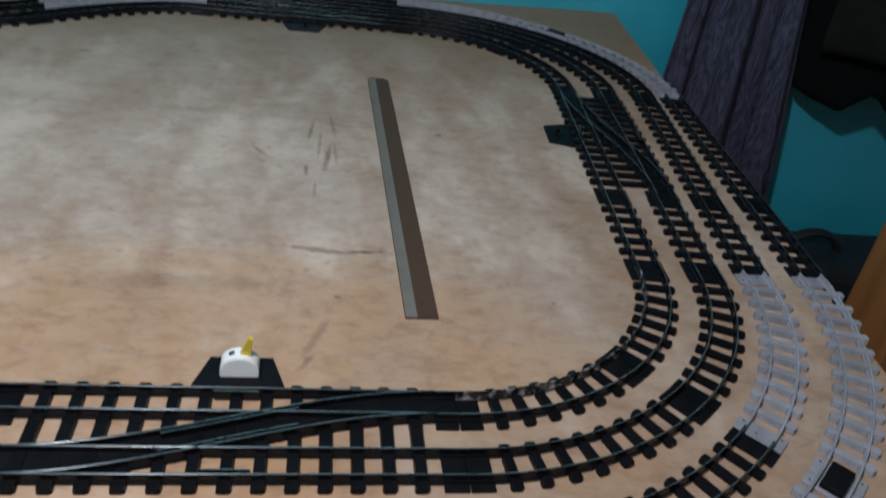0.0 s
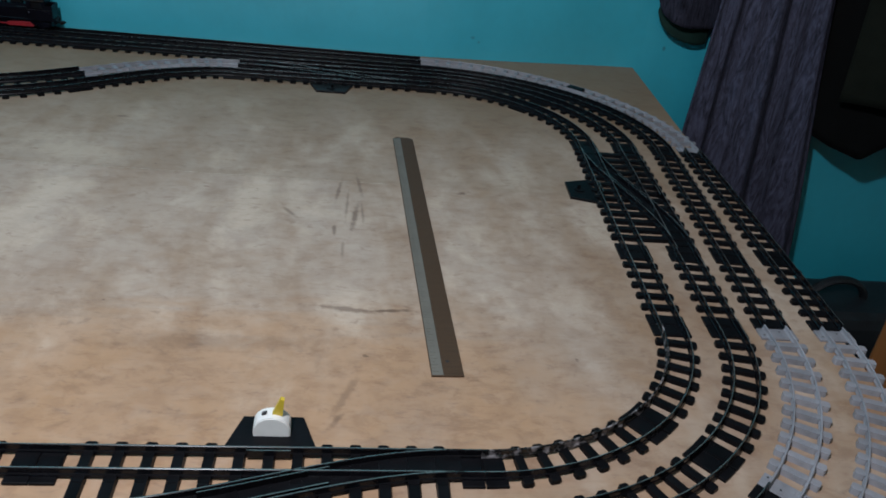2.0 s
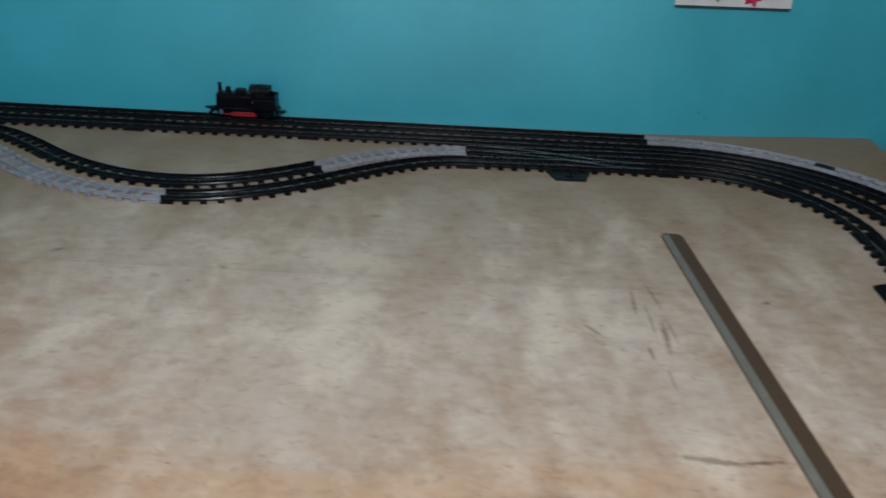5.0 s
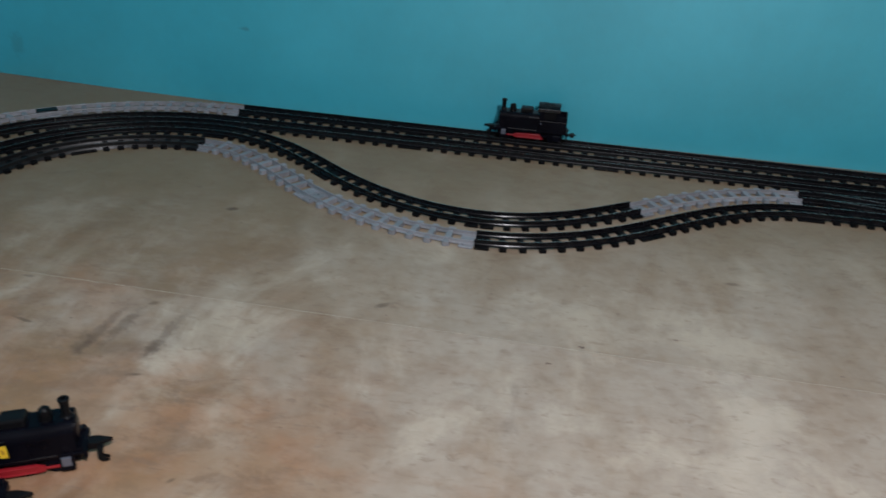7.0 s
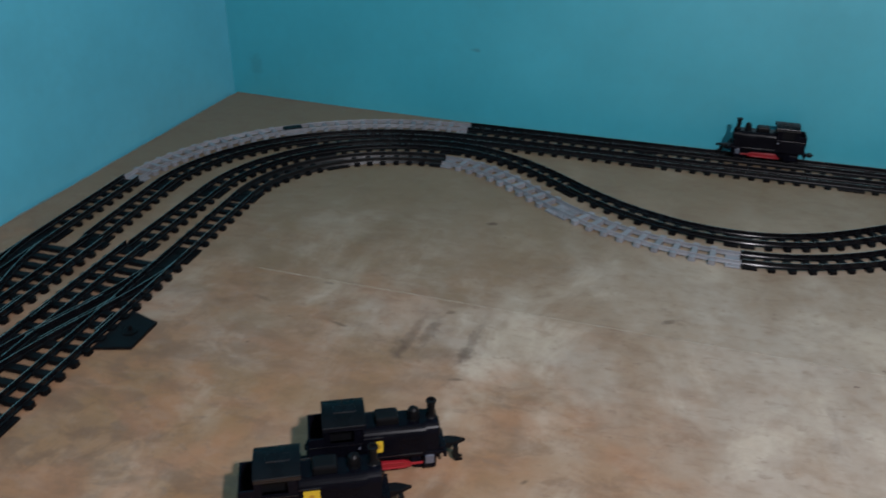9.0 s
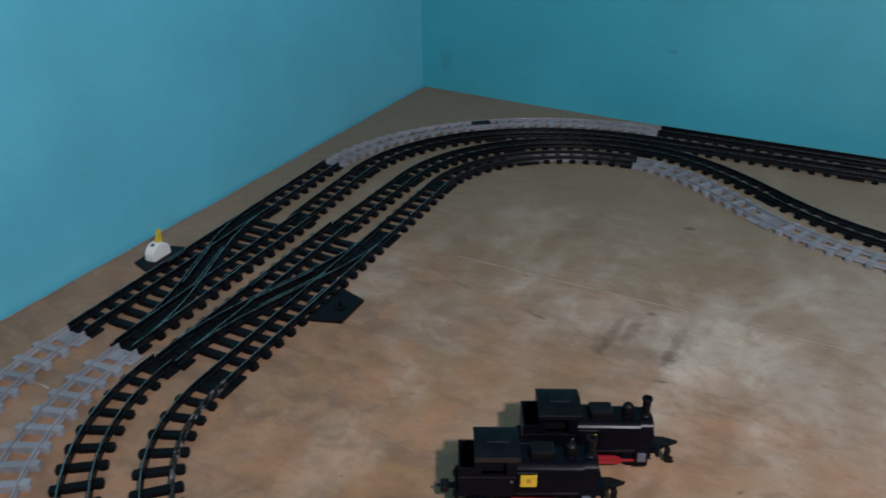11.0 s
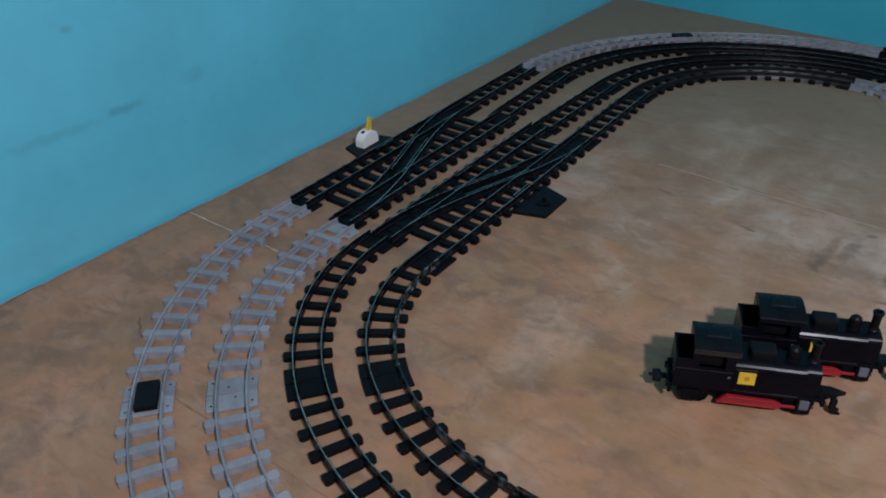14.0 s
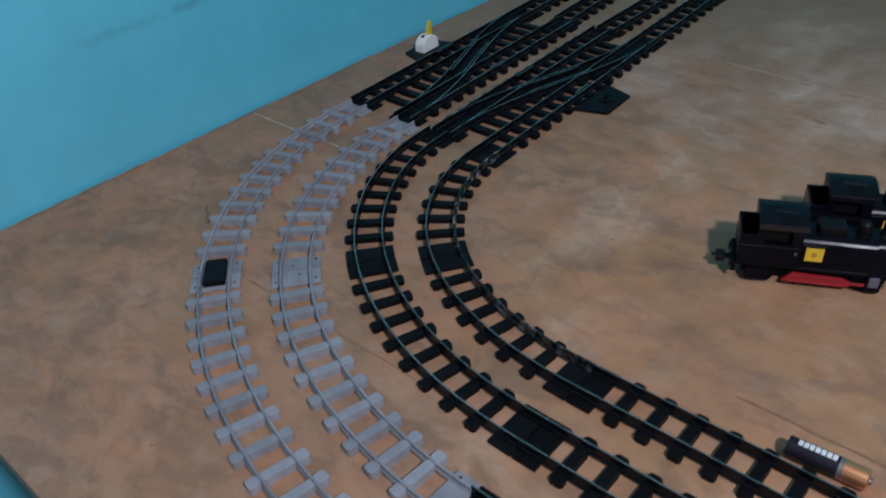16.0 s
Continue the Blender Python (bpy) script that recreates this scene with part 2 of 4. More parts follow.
WOOD_RUBBED = (0.55, 0.475, 0.405)
WOOD_FLECK = (0.222, 0.150, 0.108)
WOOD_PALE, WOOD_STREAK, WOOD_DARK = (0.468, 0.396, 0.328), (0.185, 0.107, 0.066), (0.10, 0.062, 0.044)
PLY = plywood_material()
JOINT = material("sheet_joint", (0.45, 0.38, 0.30), 0.7, vary=0.25, scale=60)
SEAM = material("seam_filler", (0.52, 0.45, 0.37), 0.7, vary=0.2, scale=60)
DUST = material("plaster_dust", (0.25, 0.23, 0.21), 0.8, vary=0.3, scale=90)
SCUFF = material("scuff", (0.2, 0.14, 0.11), 0.8, vary=0.4, scale=90)
PENCIL = material("pencil_line", (0.22, 0.12, 0.07), 0.8, vary=0.3, scale=120)
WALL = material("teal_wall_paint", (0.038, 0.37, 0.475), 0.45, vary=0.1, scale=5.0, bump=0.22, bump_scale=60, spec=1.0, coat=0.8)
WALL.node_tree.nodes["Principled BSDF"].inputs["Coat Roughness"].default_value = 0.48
# lighter than the back wall: the stronger light here is put into the paint
WALL_SIDE_LIT = material("wall_paint_lit_side", (0.113, 0.525, 0.69), 0.45, vary=0.1, scale=5.0, bump=0.22, bump_scale=60, spec=1.0, coat=0.8)
WALL_SIDE_LIT.node_tree.nodes["Principled BSDF"].inputs["Coat Roughness"].default_value = 0.48
# colour picked for unseen walls so that their bounce warms the shadows
CREAM = material("cream_wall_paint", (0.4, 0.35, 0.27), 0.7, vary=0.06, scale=2.5, bump=0.1, bump_scale=45)
FLOOR = material("cement_floor", (0.11, 0.1, 0.09), 0.6, vary=0.25, scale=5, bump=0.2, bump_scale=60)
CEILING = material("white_ceiling", (0.38, 0.38, 0.36), 0.8, vary=0.05, scale=3)
BLACK = material("black_track_plastic", (0.0045, 0.0045, 0.0055), 0.4, vary=0.35, scale=60, bump=0.1, bump_scale=500, spec=0.1)
RAIL = material("black_rail_plastic", (0.0045, 0.0045, 0.006), 0.24, vary=0.3, scale=90, spec=0.22)
RAIL_TOP = material("polished_rail_head", (0.36, 0.37, 0.345), 0.27, metal=0.85, vary=0.35, scale=25)
RAIL_GLOSS = material("glossy_black_rail", (0.006, 0.006, 0.007), 0.4, vary=0.3, scale=90, spec=0.34)
# dusty dark rail; its broken glints are painted as pale colour speckles
RAIL_WORN_GLINT = material("dusty_rail_with_glints", (0.085, 0.078, 0.08), 0.26, vary=0.9, scale=130, bump=0.5, bump_scale=420, spec=0.6, dark=(0.004, 0.004, 0.004))
for n_ in RAIL_WORN_GLINT.node_tree.nodes:
    if n_.bl_idname == "ShaderNodeMapRange" and abs(n_.inputs["From Max"].default_value - 0.95) < 1e-4:
        n_.inputs["From Min"].default_value, n_.inputs["From Max"].default_value = 0.70, 0.84
GREY = material("grey_track_plastic", (0.225, 0.224, 0.244), 0.36, vary=0.24, scale=60, bump=0.08, bump_scale=400, spec=0.4)
HOLE = material("dark_hole", (0.02, 0.02, 0.02), 0.8)
LOCO = material("black_loco_plastic", (0.0032, 0.0032, 0.006), 0.24, vary=0.3, scale=40, spec=0.09)
LOCO_EDGE = material("shiny_moulded_edge", (0.006, 0.006, 0.009), 0.24, vary=0.3, scale=60, spec=0.7)
LOCO_MATT = material("dull_black_plastic", (0.005, 0.005, 0.006), 0.4, vary=0.3, scale=40, spec=0.12)
LOCO_ROOF = material("loco_roof_plastic", (0.004, 0.006, 0.008), 0.27, vary=0.3, scale=40, spec=0.08)
RED = material("red_running_gear", (0.26, 0.012, 0.018), 0.35, vary=0.15, scale=60)
YELLOW = material("yellow_sticker", (0.70, 0.46, 0.025), 0.45, vary=0.1, scale=80)
INK = material("sticker_ink", (0.42, 0.22, 0.02), 0.5)
STEEL_GREY = material("grey_cylinder_cover", (0.14, 0.15, 0.19), 0.3, metal=0.4, vary=0.15)
WHITE = material("white_lever_plastic", (0.72, 0.71, 0.68), 0.35, vary=0.05, scale=80)
LEVER = material("yellow_lever_plastic", (0.55, 0.40, 0.03), 0.4, vary=0.08, scale=80)
RULER = material("brushed_steel", (0.058, 0.036, 0.021), 0.6, metal=0.0, spec=0.2, vary=0.2, scale=20, stretch=(1, 14, 1), bump=0.1, bump_scale=300)
RULER_EDGE = material("ruler_scale_steel", (0.14, 0.132, 0.112), 0.6, metal=0.0, spec=0.25, vary=0.15, scale=40)
RULER_TICK = material("ruler_print", (0.12, 0.11, 0.09), 0.6, vary=0.2)
COPPER = material("copper_battery_band", (0.72, 0.34, 0.17), 0.28, metal=0.85, vary=0.1, scale=60)
BATTERY = material("black_battery_sleeve", (0.01, 0.009, 0.014), 0.35, vary=0.2, scale=80, spec=0.25)
SILVER = material("silver_band", (0.25, 0.22, 0.2), 0.35, metal=0.7, vary=0.1)
INK_WHITE = material("white_print", (0.6, 0.6, 0.6), 0.5)
CLOTH = material("purple_grey_cloth", (0.035, 0.0355, 0.055), 0.9, vary=0.8, scale=34, bump=0.5, bump_scale=120, stretch=(2.2, 1.5, 0.35), spec=0.1)
for n_ in CLOTH.node_tree.nodes:
    if n_.bl_idname == "ShaderNodeTexNoise" and n_.inputs["Scale"].default_value < 40:
        n_.inputs["Distortion"].default_value = 3.0
CLOTH_DARK = material("black_cloth", (0.0028, 0.003, 0.003), 0.95, vary=0.3, scale=20, bump=0.4, bump_scale=120, spec=0.1)
LINING = material("dark_green_lining", (0.008, 0.024, 0.019), 0.8, vary=0.3, scale=30, bump=0.3, bump_scale=120, spec=0.2)
OLIVE = material("dark_olive_cloth", (0.009, 0.0105, 0.0075), 0.95, vary=0.3, scale=20, bump=0.4, bump_scale=120, spec=0.1)
BROWN = material("varnished_brown_wood", (0.18, 0.075, 0.022), 0.45, vary=0.25, scale=12, stretch=(3, 3, 0.4), bump=0.1)
BAG = material("dark_bag_nylon", (0.012, 0.016, 0.02), 0.5, vary=0.4, scale=25, bump=0.4, bump_scale=90)


# ---- building helpers ----
def mesh_of(bm, name, mat, smooth=False):
    me = bpy.data.meshes.new(name)
    bm.to_mesh(me)
    bm.free()
    me.materials.append(mat)
    if smooth:
        me.polygons.foreach_set("use_smooth", [True] * len(me.polygons))
    return me


def part(name, bm, mat, parent=None, label="", smooth=False, m=None):
    head = mat is RAIL and name in ("rail", "diagonal_rail", "check_rail", "guard_rail")
    if head:
        for f in bm.faces:
            f.material_index = int(f.calc_center_median().z > RAIL_H - 0.0009 and f.normal.z > 0.9)
    ob = new(name, mesh_of(bm, name, mat, smooth))
    if head:
        ob.data.materials.append(RAIL_TOP)
    if parent:
        ob.parent = parent
    if m is not None:
        ob.matrix_basis = m
    return tagged(ob, label)


def shared(name, mesh, parent, m):
    ob = new(name, mesh)
    ob.parent = parent
    ob.matrix_basis = m
    return ob


def empty(name, m, label, category, group="", kind=""):
    ob = new(name)
    ob.empty_display_size = 0.02
    ob.matrix_basis = m
    return tagged(ob, label, category, group, kind)


def add_box(bm, x0, x1, y0, y1, z0, z1, bevel=0.0, taper=0.0):
    """A box, optionally drawn in at the top and with bevelled edges."""
    vs = [bm.verts.new((x, y, z)) for z, t in ((z0, 0), (z1, taper)) for x, y in ((x0 + t, y0 + t), (x1 - t, y0 + t), (x1 - t, y1 - t), (x0 + t, y1 - t))]
    fs = [(3, 2, 1, 0), (4, 5, 6, 7), (0, 1, 5, 4), (1, 2, 6, 5), (2, 3, 7, 6), (3, 0, 4, 7)]
    faces = [bm.faces.new([vs[i] for i in f]) for f in fs]
    if bevel:
        edges = list({e for f in faces for e in f.edges})
        bmesh.ops.bevel(bm, geom=edges, offset=bevel, segments=2, affect="EDGES", profile=0.5)
    return bm


def box(*args, **kw):
    return add_box(bmesh.new(), *args, **kw)


def add_lathe(bm, profile, m=Matrix(), n=20):
    """A turned form round z from (radius, height) pairs, then moved by m."""
    rings = []
    for r, z in profile:
        rings.append([bm.verts.new(m @ Vector((r * math.cos(2 * math.pi * i / n), r * math.sin(2 * math.pi * i / n), z))) for i in range(n)])
    for a, b in zip(rings, rings[1:]):
        for i in range(n):
            bm.faces.new((a[i], a[(i + 1) % n], b[(i + 1) % n], b[i]))
    bm.faces.new(rings[0][::-1])
    bm.faces.new(rings[-1])
    return bm


def lathe(profile, m=Matrix(), n=20):
    return add_lathe(bmesh.new(), profile, m, n)


def add_prism(bm, outline, z0, z1, bevel=0.0):
    """An upright prism over a flat outline."""
    lo = [bm.verts.new((x, y, z0)) for x, y in outline]
    hi = [bm.verts.new((x, y, z1)) for x, y in outline]
    n = len(outline)
    faces = [bm.faces.new(lo[::-1]), bm.faces.new(hi)]
    faces += [bm.faces.new((lo[i], lo[(i + 1) % n], hi[(i + 1) % n], hi[i])) for i in range(n)]
    if bevel:
        bmesh.ops.bevel(bm, geom=list(faces[1].edges), offset=bevel, segments=2, affect="EDGES", profile=0.5)
    return bm


def prism(outline, z0, z1, bevel=0.0):
    return add_prism(bmesh.new(), outline, z0, z1, bevel)


def add_sweep(bm, points, section):
    """A bar of the given (sideways, up) section along points (x, y)."""
    rings = []
    for i, p in enumerate(points):
        a, b = points[max(0, i - 1)], points[min(len(points) - 1, i + 1)]
        d = (b - a).normalized()
        side = Vector((-d.y, d.x))
        rings.append([bm.verts.new((p.x + side.x * s, p.y + side.y * s, h)) for s, h in section])
    n = len(section)
    for a, b in zip(rings, rings[1:]):
        for i in range(n):
            bm.faces.new((a[i], a[(i + 1) % n], b[(i + 1) % n], b[i]))
    bm.faces.new(rings[0][::-1])
    bm.faces.new(rings[-1])
    return bm


# ---- room ----
WALL_TOP, FLOOR_Z = 1.95, -0.75


def wall(name, x0, x1, y0, y1, label, paint=WALL):
    ob = part(name, box(x0, x1, y0, y1, FLOOR_Z, WALL_TOP), paint)
    return tagged(ob, label, "wall", kind="structure")


# the back wall is not true: its plaster bellies towards the board between the corner and the clothes
BELLY = ((-0.12, 0.004), (0.0, 0.004), (0.12, -0.006), (0.25, -0.017), (0.47, -0.030), (0.75, -0.037), (1.2, -0.040), (1.82, -0.040), (2.0, -0.027), (2.17, -0.008), (2.3, 0.002), (4.2, 0.006))


def wall_y(x):
    for (a, p), (b, q) in zip(BELLY, BELLY[1:]):
        if x <= b:
            return p + (q - p) * max(0.0, (x - a) / (b - a))
    return BELLY[-1][1]


WALL_STEPS = [-0.12 + 0.06 * i for i in range(72)] + [4.2]
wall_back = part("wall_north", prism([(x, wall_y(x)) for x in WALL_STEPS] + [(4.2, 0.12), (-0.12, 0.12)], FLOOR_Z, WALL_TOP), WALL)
tagged(wall_back, "teal painted plaster wall behind the train board", "wall", kind="structure")
# this wall's extra brightness comes from its lightened colour
wall("wall_west", -0.12, 0.004, -3.4, 0.006, "blue painted plaster wall beside the train board, brighter light painted in", WALL_SIDE_LIT)
# out-of-view walls, added to close the room and bounce warm light
wall("wall_south", -0.12, 4.2, -3.52, -3.4, "plain unseen cream wall, added to close the room and warm the light", CREAM)
wall("wall_east", 4.2, 4.32, -3.52, 0.12, "plain unseen cream wall, added to close the room and warm the light", CREAM)
tagged(part("floor", box(-0.12, 4.32, -3.52, 0.12, FLOOR_Z - 0.1, FLOOR_Z), FLOOR), "dark cement floor below the table", "floor", kind="structure")
tagged(part("ceiling", box(-0.12, 4.32, -3.52, 0.12, WALL_TOP, WALL_TOP + 0.1), CEILING), "plain grey-white ceiling of the room", "ceiling", kind="structure")


def smudges(mat, spots):
    """Soft darker smudges in a wall's paint: (x, y, z, half length along x, y, z, strength)."""
    nt = mat.node_tree
    bs = nt.nodes["Principled BSDF"]
    geo = nt.nodes.new("ShaderNodeNewGeometry")
    noise = nt.nodes.new("ShaderNodeTexNoise")
    noise.inputs["Scale"].default_value, noise.inputs["Detail"].default_value = 90.0, 4
    nt.links.new(geo.outputs["Position"], noise.inputs["Vector"])
    for x, y, z, rx, ry, rz, strength in spots:
        mp = nt.nodes.new("ShaderNodeMapping")
        mp.vector_type = "TEXTURE"
        mp.inputs["Location"].default_value, mp.inputs["Scale"].default_value = (x, y, z), (rx, ry, rz)
        nt.links.new(geo.outputs["Position"], mp.inputs["Vector"])
        ln = nt.nodes.new("ShaderNodeVectorMath")
        ln.operation = "LENGTH"
        nt.links.new(mp.outputs["Vector"], ln.inputs[0])
        rough_edge = nt.nodes.new("ShaderNodeMath")
        nt.links.new(ln.outputs["Value"], rough_edge.inputs[0])
        nt.links.new(noise.outputs["Fac"], rough_edge.inputs[1])
        fade = nt.nodes.new("ShaderNodeMapRange")
        fade.interpolation_type = "SMOOTHSTEP"
        for key, v in (("From Min", 1.5), ("From Max", 0.6), ("To Min", 0.0), ("To Max", strength)):
            fade.inputs[key].default_value = v
        nt.links.new(rough_edge.outputs[0], fade.inputs["Value"])
        mix = nt.nodes.new("ShaderNodeMix")
        mix.data_type = "RGBA"
        mix.inputs["B"].default_value = (0.02, 0.10, 0.13, 1)
        nt.links.new(fade.outputs[0], mix.inputs["Factor"])
        nt.links.new(bs.inputs["Base Color"].links[0].from_socket, mix.inputs["A"])
        nt.links.new(mix.outputs["Result"], bs.inputs["Base Color"])


smudges(WALL, [(0.061, 0.0, 0.06, 0.020, 0.1, 0.034, 0.32), (0.521, 0.0, 0.136, 0.014, 0.1, 0.005, 0.6), (1.9, 0.0, 0.046, 0.008, 0.1, 0.005, 0.7), (1.915, 0.0, 0.037, 0.005, 0.1, 0.004, 0.7), (2.331, 0.0, 0.046, 0.005, 0.1, 0.007, 0.7), (1.45, 0.0, 0.10, 0.25, 0.1, 0.05, 0.05)])
smudges(WALL_SIDE_LIT, [(0.0, -1.20, 0.140, 0.1, 0.075, 0.009, 0.22), (0.0, -1.125, 0.143, 0.1, 0.03, 0.008, 0.34), (0.0, -1.033, 0.150, 0.1, 0.024, 0.014, 0.2), (0.0, -1.164, 0.236, 0.1, 0.010, 0.005, 0.3), (0.0, -0.95, 0.12, 0.1, 0.20, 0.06, 0.05), (0.0, -0.55, 0.20, 0.1, 0.25, 0.08, 0.05)])

# ---- board ----
BOARD_T = 0.018
table = empty("train_table", pose(0, 0, 0), "large worn plywood board on legs against the wall", "table")
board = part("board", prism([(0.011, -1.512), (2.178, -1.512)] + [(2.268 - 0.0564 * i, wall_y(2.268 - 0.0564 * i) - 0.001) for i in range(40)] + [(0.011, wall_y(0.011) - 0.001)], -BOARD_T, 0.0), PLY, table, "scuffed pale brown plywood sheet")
for x in (0.08, 2.12):
    for y in (-0.08, -1.43):
        part("leg", box(x - 0.03, x + 0.03, y - 0.03, y + 0.03, FLOOR_Z, -BOARD_T - 0.002, bevel=0.003), BROWN, table)
part("apron", box(0.05, 2.15, -1.47, -1.44, -0.10, -BOARD_T - 0.002), BROWN, table)
part("apron", box(0.05, 2.15, -0.07, -0.04, -0.10, -BOARD_T - 0.002), BROWN, table)


def ragged_line(name, x0, y0, x1, y1, width, mat, seed, gaps=0.3, z=0.0004, label=""):
    """A broken thin mark lying on the board."""
    rnd = random.Random(seed)
    bm = bmesh.new()
    n = max(4, int(math.hypot(x1 - x0, y1 - y0) / 0.012))
    dx, dy = (x1 - x0), (y1 - y0)
    length = math.hypot(dx, dy)
    sx, sy = -dy / length, dx / length
    wob = [rnd.uniform(-1, 1) * width * 0.3 for _ in range(n + 1)]
    wid = [width * rnd.uniform(0.35, 1.0) for _ in range(n + 1)]
    for i in range(n):
        if rnd.random() < gaps:
            continue
        vs = []
        for j, s in ((i, -1), (i + 1, -1), (i + 1, 1), (i, 1)):
            o = wob[j] + s * wid[j] / 2
            vs.append(bm.verts.new((x0 + dx * j / n + sx * o, y0 + dy * j / n + sy * o, z)))
        bm.faces.new(vs)
    part(name, bm, mat, board, label)


ragged_line("seam_line", 0.40, -0.652, 1.74, -0.672, 0.0012, JOINT, 11, 0.0, label="pale filled joint between plywood sheets")
ragged_line("seam_line", 0.012, -1.081, 0.16, -1.078, 0.0022, SEAM, 12, 0.0, label="pale chalky line")
ragged_line("plaster_dust_line", 0.0105, -1.50, 0.0105, -0.02, 0.0034, DUST, 16, 0.0, 0.0008, "pale plaster dust along the wall")
ragged_line("pencil_mark", 0.262, -1.286, 0.47, -1.284, 0.002, PENCIL, 13, 0.0)
ragged_line("pencil_mark", 0.140, -1.237, 0.166, -1.254, 0.0035, PENCIL, 15, 0.0, label="short brown scratch")
ragged_line("pencil_mark", 0.652, -1.160, 0.80, -1.159, 0.0026, PENCIL, 14, 0.0, label="brown pencil line")
for k in range(20):
    rnd = random.Random(500 + k)
    x, y, r = rnd.uniform(0.3, 2.0), rnd.uniform(-1.15, -0.35), rnd.uniform(0.0008, 0.0024)
    ragged_line("speck", x, y, x + r * 3, y + r * rnd.uniform(-1, 1), r * 1.6, SCUFF, 600 + k, 0.0)

# ---- track ----
W, GAUGE, SLEEPER_H, RAIL_H = 0.0425, 0.0250, 0.0046, 0.0112
PLATE = 0.0188
HALF_RAIL = [(0.0022, 0.0026), (0.0018, 0.0048), (0.0010, 0.0058), (0.0009, RAIL_H - 0.0018), (0.0012, RAIL_H - 0.0010), (0.0009, RAIL_H - 0.0003), (0.0004, RAIL_H)]
HALF_GLOSS = [(0.0032, 0.0008), (0.0014, 0.0044), (0.0010, 0.0054), (0.0009, RAIL_H - 0.0018), (0.0012, RAIL_H - 0.0010), (0.0004, RAIL_H)]
GLOSS_SECTION = HALF_GLOSS + [(-v, h) for v, h in HALF_GLOSS[::-1]]
RAIL_SECTION = HALF_RAIL + [(-v, h) for v, h in HALF_RAIL[::-1]]


def sleeper_bm(length, wide=0.0102, high=SLEEPER_H):
    """A moulded sleeper: a bar with a waist under each rail and rounded lugs outside."""
    h, g = length / 2, GAUGE / 2
    half = [(h, 0.6), (h - 0.0012, 0.95), (h - 0.004, 1.0), (g + 0.0024, 0.92), (g + 0.0012, 0.7), (g - 0.0016, 0.7), (g - 0.003, 0.86)]
    pts = [(v, wide / 2 * k) for v, k in half] + [(-v, wide / 2 * k) for v, k in half[::-1]]
    outline = [(w, v) for v, w in pts] + [(-w, v) for v, w in pts[::-1]]
    bm = bmesh.new()
    lo = [bm.verts.new((x, y, 0.0)) for x, y in outline]
    hi = [bm.verts.new((x * 0.9, y * 0.99, high)) for x, y in outline]
    n = len(outline)
    bm.faces.new(hi)
    for i in range(n):
        bm.faces.new((lo[i], lo[(i + 1) % n], hi[(i + 1) % n], hi[i]))
    bm.normal_update()
    bmesh.ops.recalc_face_normals(bm, faces=bm.faces)
    return bm


def plate_bm(holes):
    """Half of a joint plate: a slab with a raised rim and, on the grey pieces, two round pins."""
    bm = add_box(bmesh.new(), -PLATE / 2, PLATE / 2, -W / 2, W / 2, 0, 0.0030, bevel=0.0007)
    add_box(bm, -PLATE / 2 + 0.0015, PLATE / 2 - 0.0015, -0.0075, 0.0075, 0.0029, 0.0035, bevel=0.0002)
    if holes:
        for x, y in ((0.004, -0.0168), (0.004, 0.0168), (-0.003, 0.0030)):
            disc = [bm.verts.new((x + 0.0011 * math.cos(a), y + 0.0011 * math.sin(a), 0.00365)) for a in [2 * math.pi * k / 8 for k in range(8)]]
            bm.faces.new(disc).material_index = 1
    return bm


SLEEPER = {False: mesh_of(sleeper_bm(0.0440), "sleeper", BLACK), True: mesh_of(sleeper_bm(0.0448, 0.0100, 0.0064), "sleeper", GREY)}
CROSS_SLEEPER = mesh_of(sleeper_bm(0.0440, 0.0108, 0.0056), "sleeper", BLACK)
PLATES = {False: mesh_of(plate_bm(False), "joint_plate", BLACK), True: mesh_of(plate_bm(True), "joint_plate", GREY)}
PLATES[True].materials.append(HOLE)


def bezier(p0, t0, p1, t1, n=40, bulge=(0.5523, 0.5523)):
    """Points from p0 to p1 that leave along t0 and arrive along t1; bulge: how far the handles of a quarter turn reach."""
    p0, p1, t0, t1 = Vector(p0), Vector(p1), Vector(t0).normalized(), Vector(t1).normalized()
    d = (p1 - p0)
    turn = math.acos(max(-1, min(1, t0.dot(t1))))
    if turn > 1.2:
        cross = t0.x * t1.y - t0.y * t1.x
        a = (d.x * t1.y - d.y * t1.x) / cross
        b = (d.x * t0.y - d.y * t0.x) / -cross
        h0, h1 = p0 + t0 * a * bulge[0], p1 - t1 * abs(b) * bulge[1]
    else:
        h0, h1 = p0 + t0 * d.length * 0.345, p1 - t1 * d.length * 0.345
    out = []
    for i in range(n + 1):
        t = i / n
        out.append(p0 * (1 - t) ** 3 + h0 * 3 * t * (1 - t) ** 2 + h1 * 3 * t * t * (1 - t) + p1 * t ** 3)
    return out


def resample(points, step=0.006):
    """The same line at even steps, and its length."""
    dist = [0.0]
    for a, b in zip(points, points[1:]):
        dist.append(dist[-1] + (b - a).length)
    n = max(2, int(dist[-1] / step))
    out, j = [], 0
    for i in range(n + 1):
        s = dist[-1] * i / n
        while j < len(points) - 2 and dist[j + 1] < s:
            j += 1
        k = (s - dist[j]) / max(1e-9, dist[j + 1] - dist[j])
        out.append(points[j].lerp(points[j + 1], k))
    return out, dist[-1]


